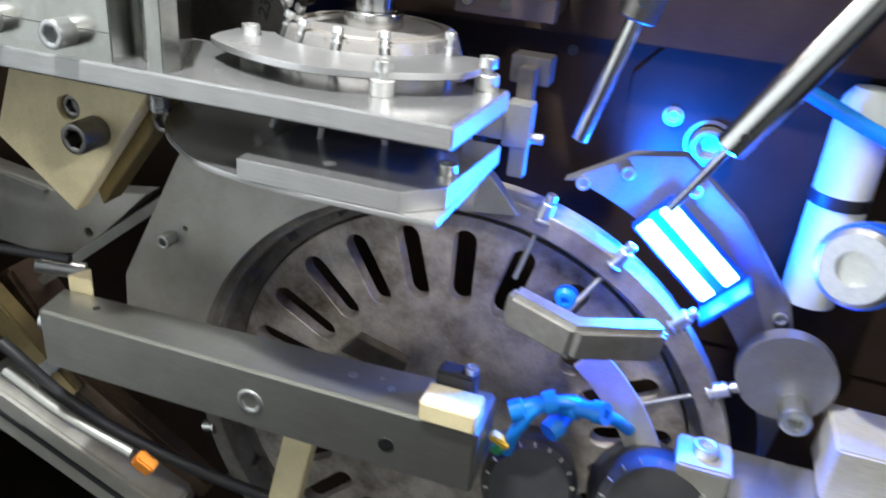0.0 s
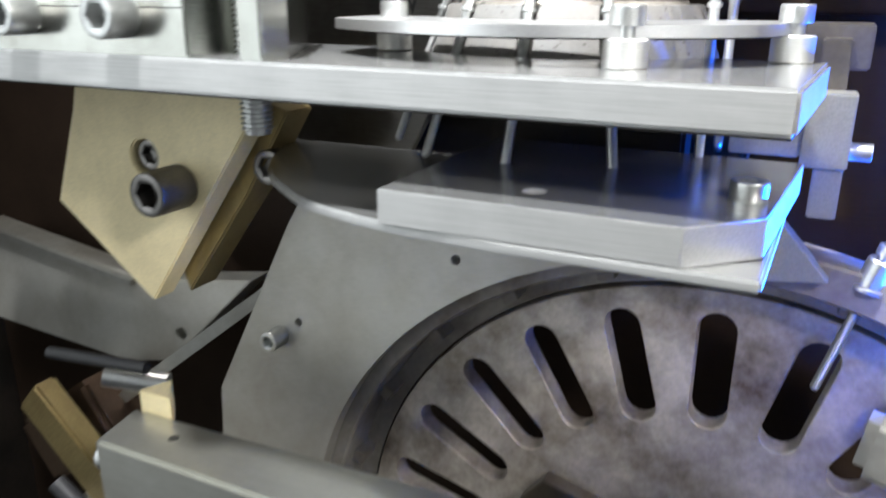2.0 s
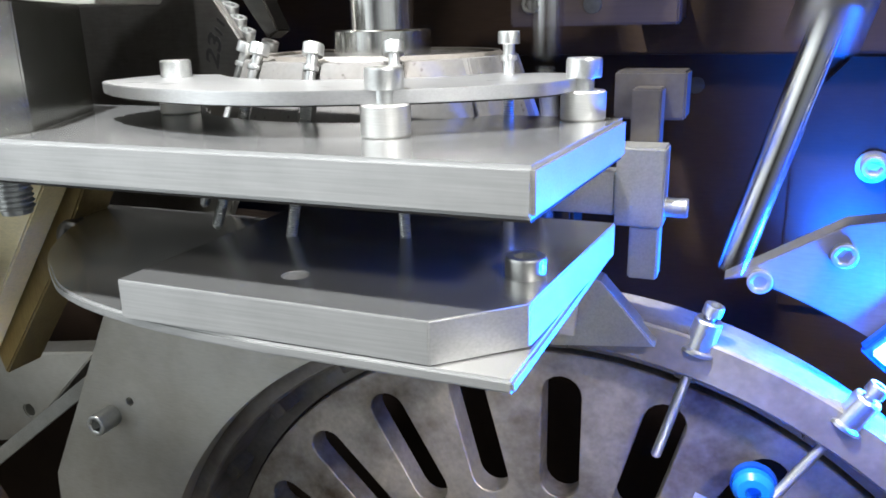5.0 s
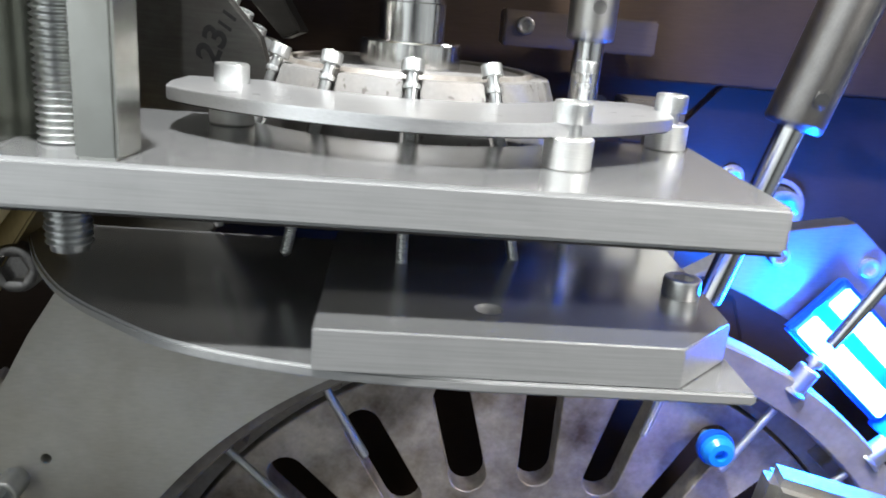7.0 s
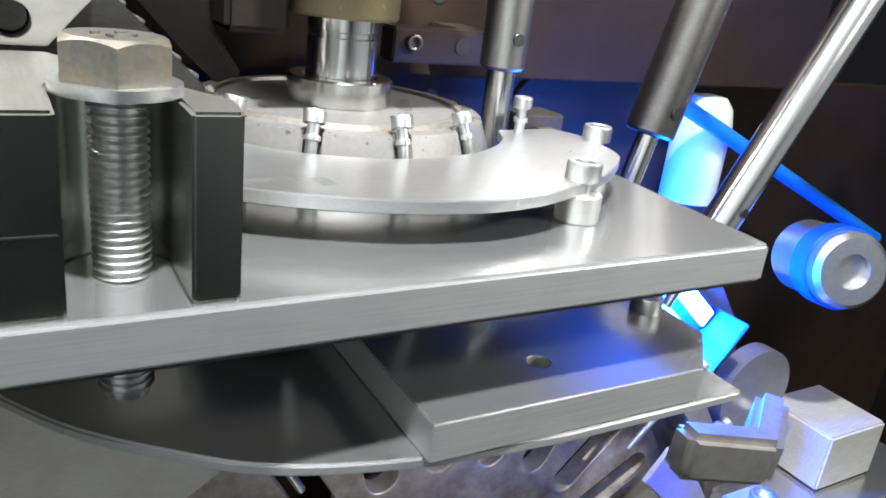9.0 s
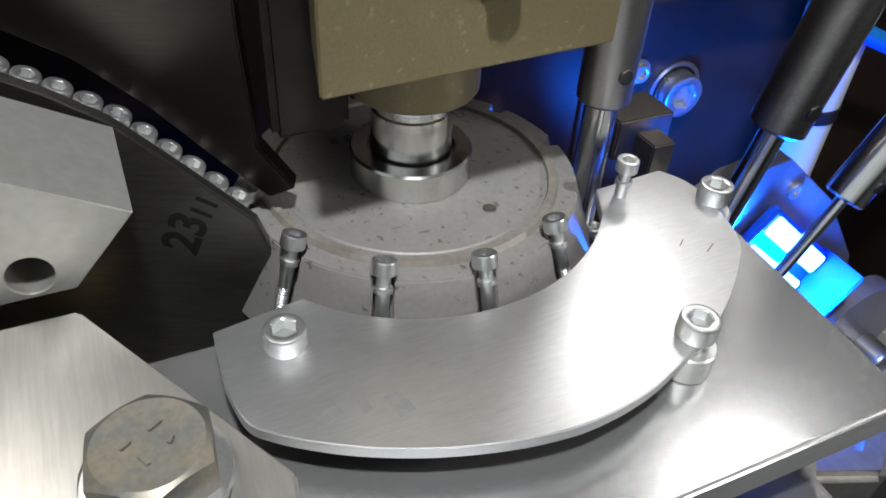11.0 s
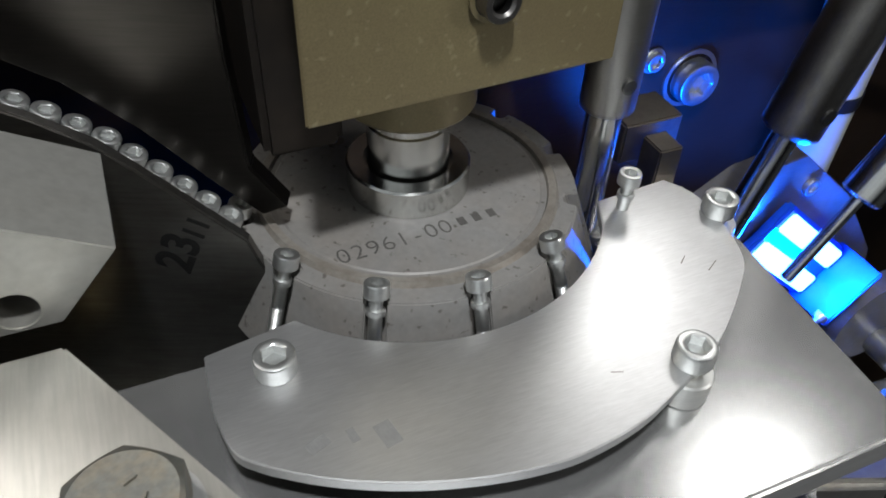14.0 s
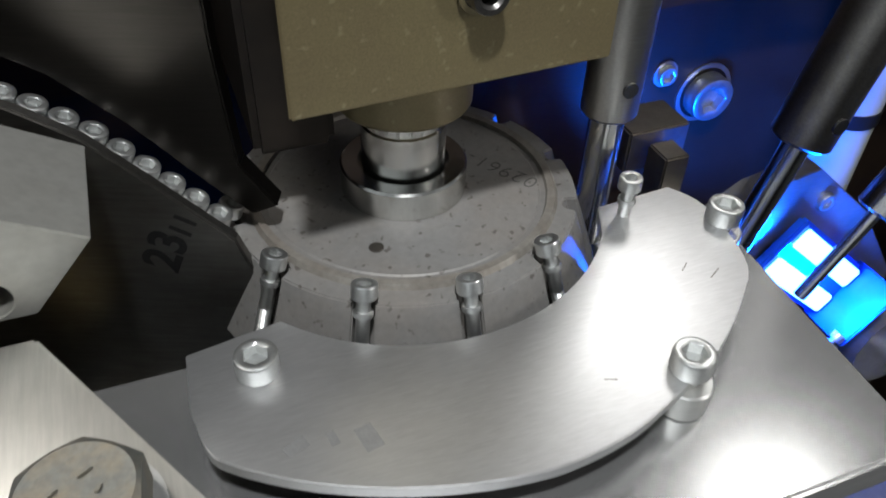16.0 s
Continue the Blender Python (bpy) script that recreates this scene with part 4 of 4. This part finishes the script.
# ---------------------------------------------------------------- moving screws and plungers
HEAD_T = 0.0040
screw0 = thing("feed_screw", pose(0, 0, 0), "long zinc machine screw with a socket cap head", "screw", "feed screws")
part("head", cap_head(0.0035, HEAD_T, 0.0017, 24), ZINC, screw0, at=pose(0, 0, -HEAD_T))
part("shank", lathe([(0, -HEAD_T), (0.0019, -HEAD_T), (0.0019, -0.016), (0.0017, -0.0165), (0, -0.0165)], 16), ZINC, screw0)
part("collar", lathe([(0.0018, -0.0094), (0.0026, -0.0092), (0.0027, -0.0084), (0.0026, -0.0076), (0.0018, -0.0074)], 18), ZINC, screw0)
part("thread", threaded(0.0019, -0.016, -0.0650, 0.0008, 12, 0.001), ZINC, screw0)


def wheel_pose(k, lift=0.0):
    a = radians(15 * k)
    r = 0.2215 + lift
    return Matrix.Translation((WX + r * math.sin(a), 0.113, WZ + r * math.cos(a))) @ Matrix.Rotation(a, 4, "Y")


def station(k):
    """The pose of a screw's head top at a stop: 0 to 4 on the dial, 5 and 6 past it, 7 on up the wheel, below 0 along the chute."""
    if k <= -1:
        left = 0.0060 + 0.0072 * (-1 - k)
        for (s0, z0), (s1, z1) in zip(RUN, RUN[1:]):
            step = math.hypot(s1 - s0, z1 - z0)
            if left <= step:
                break
            left -= step
        f = left / step
        p = P0 + CE * (s0 + (s1 - s0) * f) + Vector((0, 0, z0 + (z1 - z0) * f - 0.0043))
        lean = Vector((0, 0, 1)) - 0.42 * CE
        return Matrix.Translation(p) @ Vector((0, 0, 1)).rotation_difference(lean).to_matrix().to_4x4()
    if k <= 4:
        a = radians(-180 + 30 * k)
        return Matrix.Translation((DX + 0.0502 * math.cos(a), DY + 0.0502 * math.sin(a), 0.0232)) @ Matrix.Rotation(radians(20), 4, Vector((math.sin(a), -math.cos(a), 0)))
    if k == 5:
        return pose(-0.0335, 0.0905, 0.0260)
    if k == 6:
        return pose(-0.0300, 0.1160, 0.0295)
    return wheel_pose(k - 6)


PERIOD = 0.4915
WHEEL_T = [0.3425 + PERIOD * k for k in range(32)]     # the wheel steps
DIAL_T = [t + 0.09 for t in WHEEL_T]                   # the dial follows
COUNT = 60


def screw_rows(start):
    """Rows of a screw that stands at that stop when the clip begins."""
    k = start
    rows = [(0.0, wheel_pose(0, 0.040) if k == 6 else station(k))]
    for w, d in zip(WHEEL_T, DIAL_T):
        c = w if k >= 6 else d
        a, b = c - 0.06, c + 0.07
        if b > 15.98:
            break
        rows.append((a, wheel_pose(0, 0.040) if k == 6 else station(k)))
        k = min(k + 1, 30)
        if k == 7:
            rows += [(b, wheel_pose(1, 0.010)), (b + 0.10, wheel_pose(1))]
        elif k == 6 and b + 0.10 < 15.98:
            rows += [(b, station(6)), (b + 0.03, station(6)), (b + 0.10, wheel_pose(0, 0.040))]
        else:
            rows.append((b, station(k)))
    rows.append((16.0, rows[-1][1]))
    return rows


feed = [screw0] + [copy_thing(screw0, pose(0, 0, 0)) for i in range(COUNT - 1)]


def plunger(name, label, r_pin, pin, r_body, body, skin=SHAFT):
    t = thing(name, pose(0, 0, 0), label, "plunger")
    part("pin", rod(r_pin, 0.0, pin, 28, 0.0005), SHAFT, t)
    shell = part("body", rod(r_body, pin, pin + body, 36, 0.0012), skin, t)
    part("set_screw", rod(r_body * 0.28, -0.0004, 0.0006, 18, 0.0001), SOCKET, shell, at=Matrix.Translation((0, -r_body, pin + 0.012)) @ FACE)
    return t


feeder = plunger("feed_plunger", "round steel plunger pushing screws down from the dial", 0.0056, 0.050, 0.0088, 0.135, OILED)
seater = plunger("seating_plunger", "slanted steel plunger with a clamp collar over the wheel", 0.0052, 0.075, 0.0112, 0.14, DARKSCREW)
checker = plunger("checking_plunger", "thick slanted steel plunger with a thin pin", 0.0030, 0.048, 0.0095, 0.22)


def cycle_rows(times, up, down, go, stay, back, end):
    rows = [(0.0, up)]
    for c in [times[0] - PERIOD] + times:
        for dt, m in ((go, up), (stay, down), (back, down), (end, up)):
            t = c + dt
            if rows[-1][0] + 0.01 < t < 15.98:
                rows.append((t, m))
    rows.append((16.0, rows[-1][1]))
    return rows


def motions():
    for i, s in enumerate(feed):
        walk(s, screw_rows(14 - i))
    rows, a = [(0.0, dial.matrix_basis.copy())], 0.0
    for c in DIAL_T:
        if c + 0.07 < 15.98:
            rows.append((c - 0.06, pose(DX, DY, 0, 0, 0, a)))
            a += 30.0
            rows.append((c + 0.07, pose(DX, DY, 0, 0, 0, a)))
    rows.append((16.0, pose(DX, DY, 0, 0, 0, a)))
    walk(dial, rows)
    base, w = Matrix.Translation((WX, WY, WZ)) @ FACE, 0.0
    rows = [(0.0, base)]
    for c in WHEEL_T:
        if c + 0.07 < 15.98:
            rows.append((c - 0.06, base @ Matrix.Rotation(radians(-w), 4, "Z")))
            w += 15.0
            rows.append((c + 0.07, base @ Matrix.Rotation(radians(-w), 4, "Z")))
    rows.append((16.0, base @ Matrix.Rotation(radians(-w), 4, "Z")))
    walk(wheel, rows)
    walk(feeder, cycle_rows(DIAL_T, pose(-0.0275, 0.116, 0.085), pose(-0.0275, 0.116, -0.018), 0.10, 0.17, 0.30, 0.40))
    walk(seater, cycle_rows(WHEEL_T, wheel_pose(1, 0.039), wheel_pose(1, 0.001), 0.20, 0.28, 0.38, 0.46))
    walk(checker, cycle_rows(WHEEL_T, wheel_pose(2, 0.032), wheel_pose(2, 0.006), 0.20, 0.28, 0.38, 0.46))


motions()
